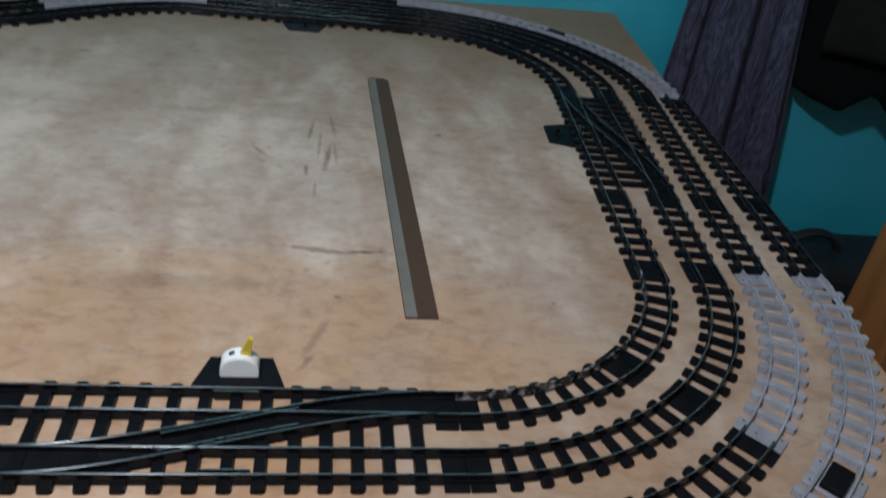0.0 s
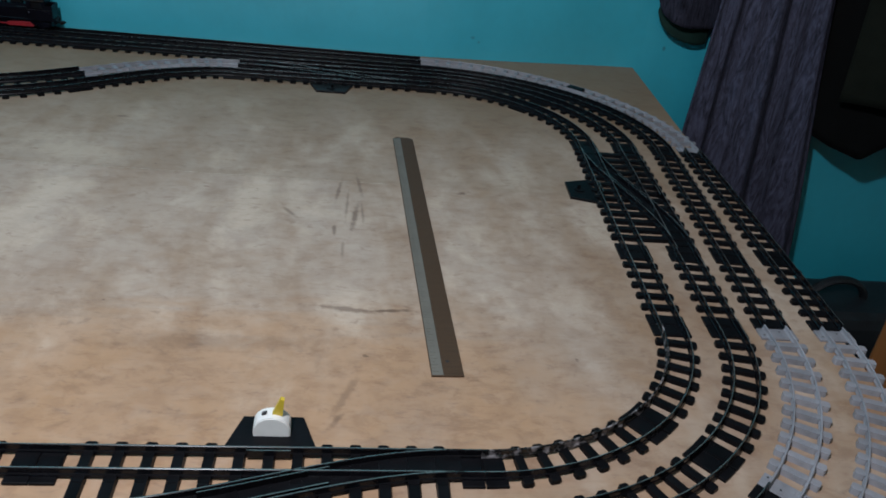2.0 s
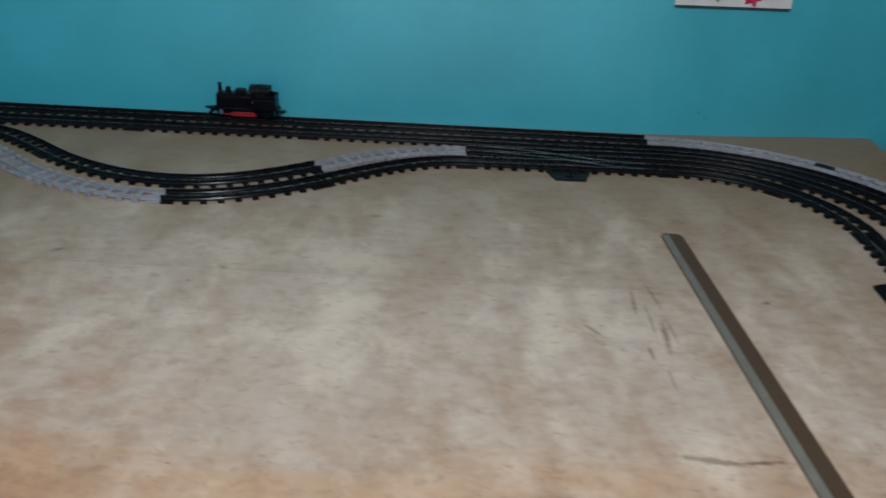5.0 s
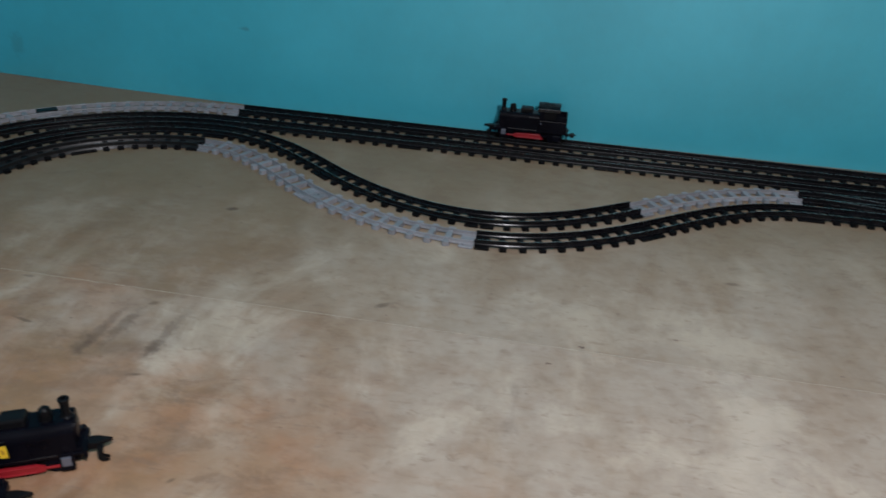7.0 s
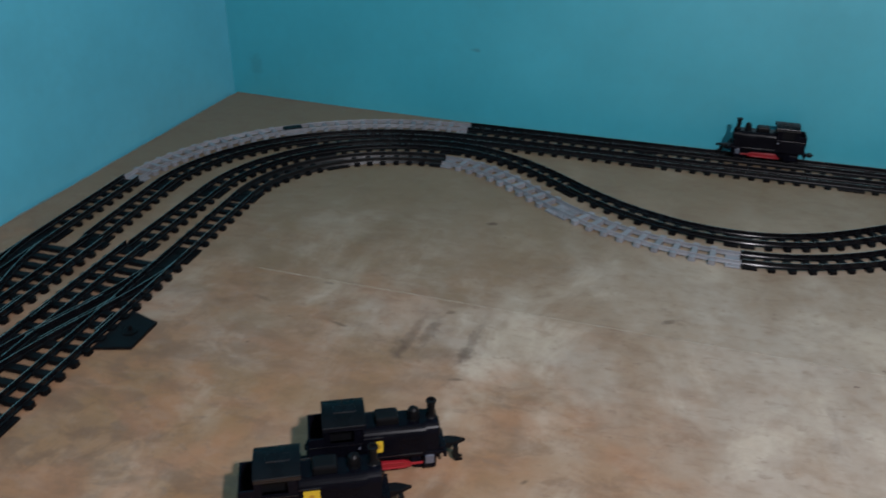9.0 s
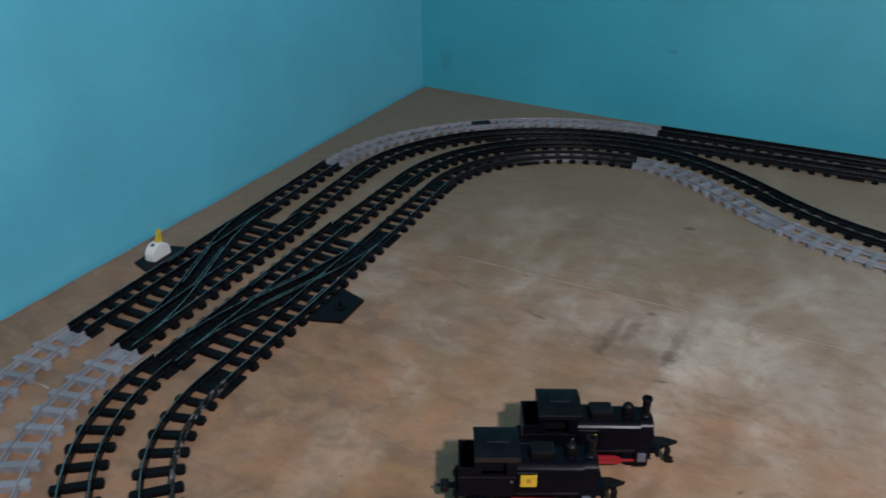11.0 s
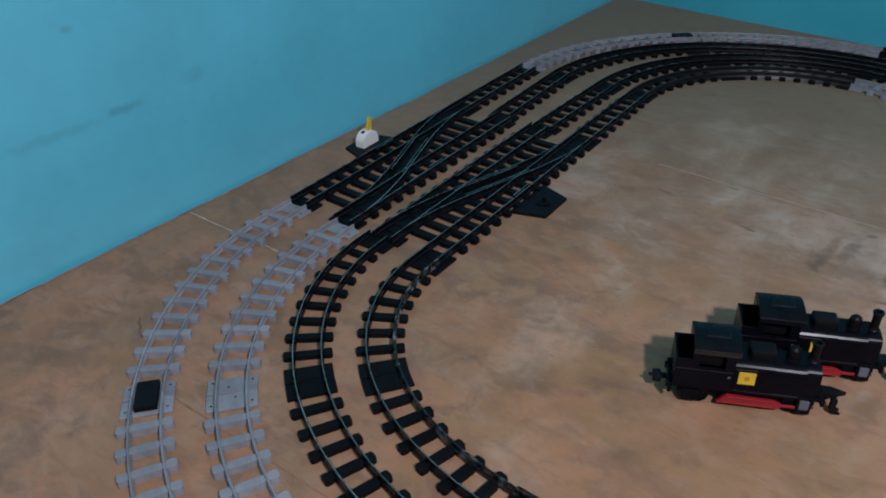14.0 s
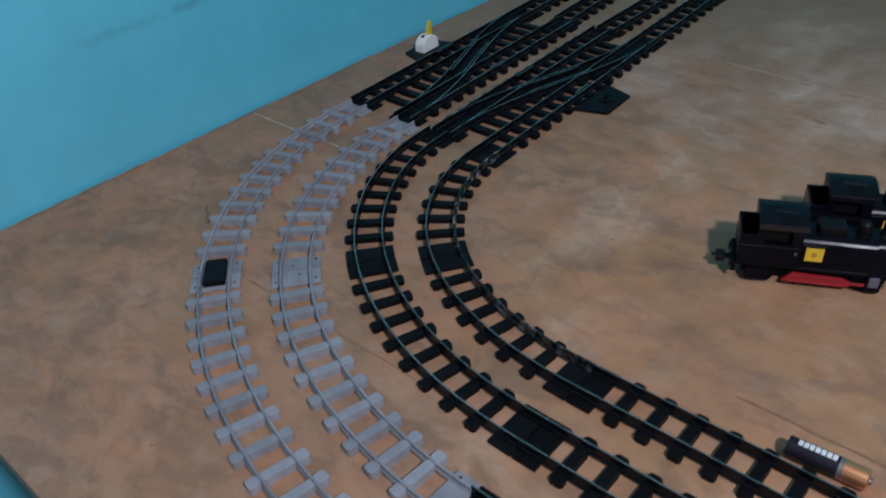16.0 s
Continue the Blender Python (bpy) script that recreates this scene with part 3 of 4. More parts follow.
def at_length(points, length, s):
    f = max(0, min(1, s / length)) * (len(points) - 1)
    i = min(int(f), len(points) - 2)
    p, d = points[i].lerp(points[i + 1], f - i), (points[i + 1] - points[i])
    lo, hi = max(0, i - 1), min(len(points) - 1, i + 2)
    d = points[hi] - points[lo]
    return p, math.degrees(math.atan2(d.y, d.x))


def offset(points, side):
    out = []
    for i, p in enumerate(points):
        d = (points[min(i + 1, len(points) - 1)] - points[max(0, i - 1)]).normalized()
        out.append(Vector((p.x - d.y * side, p.y + d.x * side)))
    return out


def track_piece(points, grey=False, worn=0, pitch=0.0235, kind="curved", count=0):
    """One moulded track piece along a line: two rails, sleepers and an end plate at each end."""
    line, length = resample(points)
    origin, _ = at_length(line, length, length / 2)
    look_of = "grey plastic" if grey else "black plastic"
    base = empty(f"{kind}_track", Matrix.Translation((origin.x, origin.y, 0)), f"{look_of} {kind} toy track piece lying on the board", "toy track", "toy train track pieces")
    local = [p - origin for p in line]
    for side in (-1, 1):
        section = GLOSS_SECTION if worn == 2 and not grey else [(v * 0.85, h * (0.76 if grey else 1.0)) for v, h in RAIL_SECTION]
        bm = add_sweep(bmesh.new(), offset(local, side * GAUGE / 2), section)
        bmesh.ops.recalc_face_normals(bm, faces=bm.faces)
        mat = GREY if grey else RAIL_GLOSS if worn == 2 else RAIL_WORN_GLINT if worn == side else RAIL
        part("rail", bm, mat, base, "dusty worn rail with painted glint speckles" if worn == side and not grey else "")
    for s in (PLATE / 2 + 0.0004, length - PLATE / 2 - 0.0004):
        p, a = at_length(local, length, s)
        shared("joint_plate", PLATES[grey], base, pose(p.x, p.y, 0, 0, 0, a + (180 if s > length / 2 else 0)))
    n = count or max(1, round((length - 2 * PLATE) / pitch - 0.3))
    gap = (length - 2 * PLATE) / (n + 0.35)
    for i in range(n):
        p, a = at_length(local, length, PLATE + gap * (i + 0.675))
        shared("sleeper", SLEEPER[grey], base, pose(p.x, p.y, 0, 0, 0, a))
    return base


def pieces(points, cuts, greys, worn=0, kind="curved", count=0):
    """Cut a line into track pieces at the given fractions of its length."""
    line, length = resample(points, 0.003)
    marks = [0.0, *cuts, 1.0]
    for (a, b), grey in zip(zip(marks, marks[1:]), greys):
        some = [at_length(line, length, length * (a + (b - a) * i / 30))[0] for i in range(31)]
        track_piece(some, grey, worn, kind=kind, count=count)


def straight(p0, p1, n, grey=False, worn=0):
    p0, p1 = Vector(p0), Vector(p1)
    pieces([p0.lerp(p1, i / 8) for i in range(9)], [i / n for i in range(1, n)], [grey] * n, worn, "straight")


# centre lines of the four loops at their corner joints, innermost first
LEFT_FRONT_X, LEFT_FRONT_Y = (0.306, 0.235, 0.185, 0.109), -0.998
LEFT_BACK_X, LEFT_BACK_Y = (0.282, 0.226, 0.146, 0.086), -0.464
RIGHT_FRONT_X, RIGHT_FRONT_Y = (2.007, 2.073, 2.131, 2.200), -0.997
RIGHT_BACK_X, RIGHT_BACK_Y = (2.038, 2.109, 2.174, 2.224), -0.485
FRONT_Y, FRONT_LEFT_X, FRONT_RIGHT_X = (-1.215, -1.277, -1.349, -1.413), 0.563, 1.770
BACK_LEFT_Y, BACK_LEFT_X = (-0.243, -0.183, -0.137, -0.076), 0.525
BACK_RIGHT_Y, BACK_RIGHT_X = (-0.250, -0.196, -0.150, -0.092), 1.791
MID_LEFT, MID_RIGHT = 0.643, 0.317
CROSS_BACK_X, CROSS_FRONT_X = 1.444, 1.419

DOWN, UP, EAST, WEST = (0, -1), (0, 1), (1, 0), (-1, 0)
ROUND = (0.5523, 0.5523)
LEFT_FRONT_BULGE = ((0.575, 0.595), (0.555, 0.575), (0.605, 0.552), (0.590, 0.555))
RIGHT_FRONT_BULGE = (ROUND, ROUND, (0.532, 0.532), (0.530, 0.530))


def corner(name, k):
    """Centre line of loop k round one corner of the board, starting on its short side."""
    p0, t0, p1, t1, bulge = {
        "left_front": ((LEFT_FRONT_X[k], LEFT_FRONT_Y), DOWN, (FRONT_LEFT_X, FRONT_Y[k]), EAST, LEFT_FRONT_BULGE[k]),
        "right_front": ((RIGHT_FRONT_X[k], RIGHT_FRONT_Y), DOWN, (FRONT_RIGHT_X, FRONT_Y[k]), WEST, RIGHT_FRONT_BULGE[k]),
        "right_back": ((RIGHT_BACK_X[k], RIGHT_BACK_Y), UP, (BACK_RIGHT_X, BACK_RIGHT_Y[k]), WEST, ROUND),
        "left_back": ((LEFT_BACK_X[k], LEFT_BACK_Y), UP, (BACK_LEFT_X, BACK_LEFT_Y[k]), EAST, ROUND)}[name]
    return bezier(p0, t0, p1, t1, bulge=bulge)


for k in range(4):
    pieces(corner("left_front", k), [0.5], [k >= 2, k >= 2], 1 if k == 0 else 0, count=6 + 2 * k)
    pieces(corner("right_front", k), [0.5], [k >= 2, k == 3], -1 if k == 0 else 0, count=6 + 2 * k)
    pieces(corner("right_back", k), [0.5], [k == 3, k == 3], count=6 + 2 * k)
    pieces(corner("left_back", k), [0.5], [k == 3, k == 3], 2 if k == 0 else 0, count=6 + 2 * k)


def between(a, b, f):
    return (a[0] + (b[0] - a[0]) * f, a[1] + (b[1] - a[1]) * f)


left_ends = [((LEFT_FRONT_X[k], LEFT_FRONT_Y), (LEFT_BACK_X[k], LEFT_BACK_Y)) for k in range(4)]
right_ends = [((RIGHT_FRONT_X[k], RIGHT_FRONT_Y), (RIGHT_BACK_X[k], RIGHT_BACK_Y)) for k in range(4)]
for k in range(4):
    straight(between(*left_ends[k], MID_LEFT), left_ends[k][1], 1)
    straight(right_ends[k][0], between(*right_ends[k], MID_RIGHT), 1)
for k in (2, 3):
    straight(between(*right_ends[k], MID_RIGHT), right_ends[k][1], 1)
    straight((BACK_LEFT_X, BACK_LEFT_Y[k]), (BACK_RIGHT_X, BACK_RIGHT_Y[k]), 4)
    straight((FRONT_LEFT_X, FRONT_Y[k]), (FRONT_RIGHT_X, FRONT_Y[k]), 4)
for k in (0, 1):
    straight((FRONT_LEFT_X, FRONT_Y[k]), (1.264, FRONT_Y[k]), 2)
    straight((1.264, FRONT_Y[k]), (CROSS_FRONT_X, FRONT_Y[k]), 1)


def wave(nodes, greys):
    """The two inner loops swing away from the wall in a double bend."""
    for (x0, y0, a0), (x1, y1, a1), grey in zip(nodes, nodes[1:], greys):
        t0, t1 = (math.cos(radians(a0)), math.sin(radians(a0))), (math.cos(radians(a1)), math.sin(radians(a1)))
        track_piece(bezier((x0, y0), t0, (x1, y1), t1), grey)


wave([(BACK_LEFT_X, BACK_LEFT_Y[0], 0), (0.745, -0.371, -36), (0.985, -0.451, 0), (1.205, -0.368, 36), (CROSS_BACK_X, -0.2515, 0)], [True, True, False, False])
wave([(BACK_LEFT_X, BACK_LEFT_Y[1], 0), (0.745, -0.290, -40), (0.985, -0.391, 0), (1.195, -0.303, 36), (CROSS_BACK_X, -0.1965, 0)], [False, False, False, True])


def crossover(a0, a1, b0, b1, hand, lever, lever_side):
    """Two parallel tracks joined by a diagonal, moulded as one piece. a0-a1 carries the lever box, b0-b1 lies beyond;
    hand 1: the diagonal meets track a at a1, -1: at a0. lever: with a white box and yellow lever on the plate."""
    a0, a1, b0, b1 = (Vector(v) for v in (a0, a1, b0, b1))
    origin = (a0 + a1 + b0 + b1) / 4
    base = empty("crossover_track", Matrix.Translation((origin.x, origin.y, 0)),
                 "black plastic track crossover with " + ("white switch box and yellow lever" if lever else "bare switch plate"), "toy track", "toy train crossovers")
    a0, a1, b0, b1 = (v - origin for v in (a0, a1, b0, b1))
    length = (a1 - a0).length

    def spot(u, v):
        """u: 0 to 1 along; v: metres from track a towards track b, beyond it in proportion."""
        p, q = a0.lerp(a1, u), b0.lerp(b1, u)
        return p + (q - p).normalized() * v

    gap = ((b0 - a0).length + (b1 - a1).length) / 2
    if hand < 0:
        flip = lambda u: 1 - u
    else:
        flip = lambda u: u

    def bar(name, uv, section, mat, label=""):
        bm = add_sweep(bmesh.new(), [spot(flip(u), v) for u, v in uv], section)
        bmesh.ops.recalc_face_normals(bm, faces=bm.faces)
        part(name, bm, mat, base, label)

    heading = math.degrees(math.atan2((a1 - a0).y, (a1 - a0).x))
    g = GAUGE / 2
    for v in (0.0, gap):
        for s in (-g, g):
            bar("rail", [(i / 8, v + s) for i in range(9)], RAIL_SECTION, RAIL)
    ease = lambda t: t * t * (3 - 2 * t)
    for s in (-g, g):
        bar("diagonal_rail", [(0.05 + 0.90 * i / 24, gap * (1 - ease(i / 24)) + s) for i in range(25)], RAIL_SECTION, RAIL, "curved diagonal rail")
    check = [(-0.0008, 0.003), (0.0008, 0.003), (0.0008, RAIL_H - 0.0006), (0.0004, RAIL_H - 0.0001), (-0.0004, RAIL_H - 0.0001), (-0.0008, RAIL_H - 0.0006)]
    for s in (-g + 0.004, g - 0.004):
        bar("check_rail", [(0.36 + 0.28 * i / 10, gap * (1 - ease((0.36 + 0.28 * i / 10 - 0.05) / 0.90)) + s) for i in range(11)], check, RAIL)
    for v, s in ((0.0, -g + 0.004), (gap, g - 0.004)):
        bar("guard_rail", [(0.45 + 0.05 * i, v + s) for i in range(3)], check, RAIL)
    slab = [(-0.0135, 0.0), (0.0135, 0.0), (0.0135, 0.0048), (-0.0135, 0.0048)]
    bar("infill_plate", [(0.05 + 0.90 * i / 24, gap * (1 - ease(i / 24))) for i in range(25)], slab, BLACK, "solid black web under the diagonal")
    # sleepers under each track, long ones in the open angles
    n = 13
    for i in range(n):
        u = (PLATE + 0.0165 + (length - 2 * PLATE - 0.033) * i / (n - 1)) / length
        for v in (0.0, gap):
            p = spot(u, v)
            shared("sleeper", CROSS_SLEEPER, base, pose(p.x, p.y, 0, 0, 0, heading))
        if 0 < i < n - 1 or gap < 0.08:
            bm = bmesh.new()
            p, q = spot(u, 0.016), spot(u, gap - 0.016)
            add_sweep(bm, [p, q], [(-0.0050, 0), (0.0050, 0), (0.0046, 0.0052), (-0.0046, 0.0052)])
            bmesh.ops.recalc_face_normals(bm, faces=bm.faces)
            part("long_sleeper", bm, BLACK, base)
    for u in (PLATE / 2 / length, 1 - PLATE / 2 / length):
        for v in (0.0, gap):
            p = spot(u, v)
            shared("joint_plate", PLATES[False], base, pose(p.x, p.y, 0, 0, 0, heading + (180 if u > 0.5 else 0)))
    # plate that carries the switch, beside track a
    mid = 0.5
    edge = -W / 2
    half, top, deep = 0.0385 / length, 0.0255 / length, 0.036
    outline = [spot(mid - half, edge + 0.004), spot(mid - top, edge - deep), spot(mid + top, edge - deep), spot(mid + half, edge + 0.004)]
    if (outline[1] - outline[0]).cross(outline[2] - outline[1]) < 0:
        outline = outline[::-1]
    plate = part("switch_plate", prism(outline, 0.0, 0.0036, bevel=0.0008), BLACK, base)
    c = spot(mid, edge - deep * 0.52)
    if lever:
        turn = pose(c.x, c.y, 0, 0, 0, heading)
        bm = bmesh.new()
        r, d = 0.0155, 0.0075
        ring = [(r * math.cos(math.pi * i / 14), 0.006 + 0.0135 * math.sin(math.pi * i / 14)) for i in range(15)]
        ring = [(r, 0.0), *ring, (-r, 0.0)]
        for s in (-1, 1):
            bm.faces.new([bm.verts.new((x, s * d, z)) for x, z in (ring if s < 0 else ring[::-1])])
        bm.verts.ensure_lookup_table()
        m_ = len(ring)
        for i in range(m_ - 1):
            bm.faces.new((bm.verts[i], bm.verts[2 * m_ - 1 - i], bm.verts[2 * m_ - 2 - i], bm.verts[i + 1]))
        bmesh.ops.recalc_face_normals(bm, faces=bm.faces)
        bmesh.ops.bevel(bm, geom=[e for e in bm.edges if e.is_boundary is False and abs(e.verts[0].co.y - e.verts[1].co.y) < 1e-6], offset=0.0008, segments=2, affect="EDGES")
        bmesh.ops.transform(bm, matrix=turn @ Matrix.Translation((0, 0, 0.0034)), verts=bm.verts)
        part("switch_box", bm, WHITE, base, "white domed switch box", smooth=False)
        bm = prism([(-0.0052, -0.0022), (0.0052, -0.0022), (0.0052, 0.0022), (-0.0052, 0.0022)], 0.0, 0.023, bevel=0.0008)
        for v in bm.verts:
            if v.co.z > 0.012:
                v.co.x *= 0.34
        bmesh.ops.transform(bm, matrix=turn @ pose(0.003 * lever_side, 0, 0.0165, 0, 14 * lever_side, 0), verts=bm.verts)
        part("lever", bm, LEVER, base, "yellow switch lever")
        bm = box(-0.0022, 0.0022, -0.0019, 0.0019, 0, 0.0015, bevel=0.0004)
        bmesh.ops.transform(bm, matrix=turn @ pose(-0.0062 * lever_side, 0, 0.0217, 0, -20 * lever_side, 0), verts=bm.verts)
        part("slot", bm, HOLE, base)
    else:
        turn = pose(c.x, c.y, 0, 0, 0, heading)
        bm = lathe([(0.0085, 0.003), (0.0085, 0.0046), (0.0078, 0.005)], turn, 20)
        add_lathe(bm, [(0.0026, 0.004), (0.0026, 0.0095), (0.0015, 0.0102)], turn @ Matrix.Translation((0.002, 0.001, 0)), 12)
        part("switch_pin", bm, BLACK, base)


lm = [between(*left_ends[k], MID_LEFT) for k in range(4)]
rm = [between(*right_ends[k], MID_RIGHT) for k in range(4)]
# left side: inner pair without lever, outer pair with the lever towards the wall
crossover(left_ends[0][0], lm[0], left_ends[1][0], lm[1], 1, False, 1)
crossover(left_ends[3][0], lm[3], left_ends[2][0], lm[2], 1, True, 1)
crossover(rm[0], right_ends[0][1], rm[1], right_ends[1][1], 1, False, 1)
crossover((CROSS_FRONT_X, FRONT_Y[0]), (FRONT_RIGHT_X, FRONT_Y[0]), (CROSS_FRONT_X, FRONT_Y[1]), (FRONT_RIGHT_X, FRONT_Y[1]), 1, True, 1)
crossover((CROSS_BACK_X, -0.2515), (BACK_RIGHT_X, BACK_RIGHT_Y[0]), (CROSS_BACK_X, -0.1965), (BACK_RIGHT_X, BACK_RIGHT_Y[1]), 1, False, 1)


# black clips pushed over the mid joints of the outer grey curves
def clip(x, y, turn):
    ob = part("track_clip", box(-0.0165, 0.0165, -0.0094, 0.0094, 0.0, 0.0056, bevel=0.0012), BLACK, m=pose(x, y, 0.0036, 0, 0, turn))
    tagged(ob, "small black plastic clip between the grey rails", "track clip", "track clips")


for name_ in ("left_front", "right_front", "right_back", "left_back"):
    line_, len_ = resample(corner(name_, 3), 0.003)
    p_, a_ = at_length(line_, len_, len_ / 2)
    clip(p_.x, p_.y, a_)


# ---- locomotives ----
def rod(bm, a, b, r=0.0012, n=8):
    a, b = Vector(a), Vector(b)
    d = b - a
    m = Matrix.Translation(a) @ d.to_track_quat("Z", "Y").to_matrix().to_4x4()
    return add_lathe(bm, [(r, 0), (r, d.length)], m, n)


def locomotive(m, label, sticker=0.0126):
    """A small black tank engine; x runs to its front, z = 0 under its wheels."""
    e = empty("toy_locomotive", m @ Matrix.Diagonal((1.02, 1.0, 1.09, 1.0)), label, "toy locomotive", "toy steam locomotives")
    across = Matrix.Rotation(math.pi / 2, 4, "Y")
    # frame, footplate and buffer beams
    bm = box(-0.052, 0.052, -0.0095, 0.0095, 0.006, 0.0165, bevel=0.0008)
    add_box(bm, -0.0575, 0.0555, -0.0165, 0.0165, 0.0155, 0.0185, bevel=0.0007)
    part("footplate", bm, LOCO, e)
    part("rear_buffer_beam", box(-0.0605, -0.0575, -0.0165, 0.0165, 0.009, 0.018, bevel=0.0008), LOCO, e)
    part("front_buffer_beam", box(0.0545, 0.0575, -0.0150, 0.0150, 0.0105, 0.0175, bevel=0.0008), LOCO, e)
    # round-shouldered body: side tanks and boiler in one casing, with a smokebox at the front
    def casing(x0, x1, half, top, r):
        side = [(half, 0.0182), (half, top - r)] + [(half - r + r * math.cos(a), top - r + r * math.sin(a)) for a in [math.pi / 2 * k / 7 for k in range(1, 8)]]
        ring = side + [(-y, z) for y, z in side[::-1]]
        bm = bmesh.new()
        ends = [[bm.verts.new((x, y, z)) for y, z in ring] for x in (x0, x1)]
        for i in range(len(ring)):
            k = (i + 1) % len(ring)
            bm.faces.new((ends[0][i], ends[0][k], ends[1][k], ends[1][i]))
        bm.faces.new(ends[0])
        bm.faces.new(ends[1][::-1])
        bmesh.ops.recalc_face_normals(bm, faces=bm.faces)
        bmesh.ops.bevel(bm, geom=list(bm.faces[-1].edges) if x1 > 0.04 else [], offset=0.0007, segments=2, affect="EDGES")
        return bm

    tank_body = part("tank_casing", casing(-0.0125, 0.017, 0.0170, 0.0430, 0.0085), LOCO, e)
    part("boiler_casing", casing(0.0165, 0.0395, 0.0165, 0.0424, 0.0086), LOCO, e)
    part("smokebox", casing(0.0392, 0.0505, 0.0150, 0.0425, 0.0078), LOCO, e)
    part("smokebox_door", lathe([(0.0105, 0.0503), (0.0105, 0.0512), (0.0085, 0.0522), (0.003, 0.0528)], Matrix.Translation((0, 0, 0.0305)) @ across, 28), LOCO, e)
    for s in (-1, 1):
        if sticker:
            low = 0.0254 if sticker > 0.01 else 0.0240
            part("number_sticker", box(0.0030 - sticker, 0.0030, s * 0.0171 - 0.0002, s * 0.0171 + 0.0002, low, low + 0.0110), YELLOW, tank_body, "yellow square sticker")
            bar = box(0.0030 - 0.64 * sticker, 0.0030 - 0.36 * sticker, s * 0.0174 - 0.00015, s * 0.0174 + 0.00015, low + 0.0036, low + 0.0074)
            part("sticker_print", bar, INK, tank_body)
        part("rivet", lathe([(0.0011, 0), (0.0011, 0.0006), (0.0006, 0.0009)], Matrix.Translation((-0.0165, s * 0.0170, 0.0300)) @ Matrix.Rotation(-s * math.pi / 2, 4, "X"), 10), STEEL_GREY, e, "small grey rivet")
        part("cab_beading", box(-0.0570, -0.0135, min(s * 0.0169, s * 0.0176), max(s * 0.0169, s * 0.0176), 0.0340, 0.0349, bevel=0.0003), LOCO_EDGE, e)
        part("door_strip", box(-0.0262, -0.0255, min(s * 0.0169, s * 0.0174), max(s * 0.0169, s * 0.0174), 0.0190, 0.0340, bevel=0.0002), LOCO, e)
        part("filler_plate", box(-0.0015, 0.0150, min(s * 0.0169, s * 0.0174), max(s * 0.0169, s * 0.0174), 0.0205, 0.0222, bevel=0.0003), LOCO, tank_body)
        # cab side, running gear
        cyl = part("cylinder", box(0.0365, 0.0480, min(s * 0.0120, s * 0.0178), max(s * 0.0120, s * 0.0178), 0.0030, 0.0155, bevel=0.0016), LOCO, e)
        part("cylinder_cover", box(0.0385, 0.0458, min(s * 0.0150, s * 0.0184), max(s * 0.0150, s * 0.0184), 0.0082, 0.0160, bevel=0.0006), STEEL_GREY, cyl, "grey cover of the cylinder")
        # red casting: a long plate with a slanted tail and a raised rim, then the rod to the cylinder
        y0, y1 = min(s * 0.0140, s * 0.0170), max(s * 0.0140, s * 0.0170)
        bm = prism([(-0.0225, 0.0058), (-0.0155, 0.0128), (0.0205, 0.0118), (0.0262, 0.0096), (0.0262, 0.0060), (0.0200, 0.0050), (-0.0200, 0.0048)], y0, y1, bevel=0.0005)
        bmesh.ops.transform(bm, matrix=Matrix(((1, 0, 0, 0), (0, 0, 1, 0), (0, 1, 0, 0), (0, 0, 0, 1))), verts=bm.verts)
        bmesh.ops.recalc_face_normals(bm, faces=bm.faces)
        add_box(bm, -0.0150, 0.0200, min(s * 0.0165, s * 0.0178), max(s * 0.0165, s * 0.0178), 0.0106, 0.0120, bevel=0.0004)
        add_box(bm, -0.0190, 0.0200, min(s * 0.0165, s * 0.0178), max(s * 0.0165, s * 0.0178), 0.0056, 0.0070, bevel=0.0004)
        add_box(bm, 0.020, 0.038, min(s * 0.0150, s * 0.0166), max(s * 0.0150, s * 0.0166), 0.0070, 0.0092, bevel=0.0005)
        part("coupling_rod", bm, RED, e, "red coupling rod casting")
        for x in (-0.036, -0.012, 0.012, 0.034):
            wm = Matrix.Translation((x, s * 0.0098, 0.0085)) @ Matrix.Rotation(-s * math.pi / 2, 4, "X")
            part("wheel", lathe([(0.0085, 0), (0.0085, 0.0008), (0.0078, 0.0010), (0.0078, 0.0034), (0.0060, 0.0036), (0.0056, 0.0028), (0.002, 0.0030), (0.002, 0.0040)], wm, 20), LOCO, e)
        part("axle_box", box(-0.050, -0.036, min(s * 0.0120, s * 0.0172), max(s * 0.0120, s * 0.0172), 0.0035, 0.0135, bevel=0.0018), LOCO, e)
        for x in (-0.0595,):
            d = -1 if x < 0 else 1
            part("buffer", lathe([(0.0012, 0), (0.0012, 0.003), (0.0030, 0.0032), (0.0030, 0.0042), (0.0022, 0.0046)], Matrix.Translation((x - d * 0.002, s * 0.0115, 0.0142)) @ Matrix.Rotation(d * math.pi / 2, 4, "Y"), 12), LOCO, e)
    # cab with openings at front, back and sides
    for s in (-1, 1):
        y0, y1 = min(s * 0.0150, s * 0.0170), max(s * 0.0150, s * 0.0170)
        side = bmesh.new()
        loop = [(-0.0455, 0.0182), (-0.0130, 0.0182), (-0.0130, 0.0520), (-0.0455, 0.0520)]
        hole = [(-0.0400, 0.0362), (-0.0205, 0.0362), (-0.0205, 0.0488), (-0.0400, 0.0488)]
        rims = [[side.verts.new((x, y, z)) for x, z in edge] for y in (y0, y1) for edge in (loop, hole)]
        for i in range(4):
            k = (i + 1) % 4
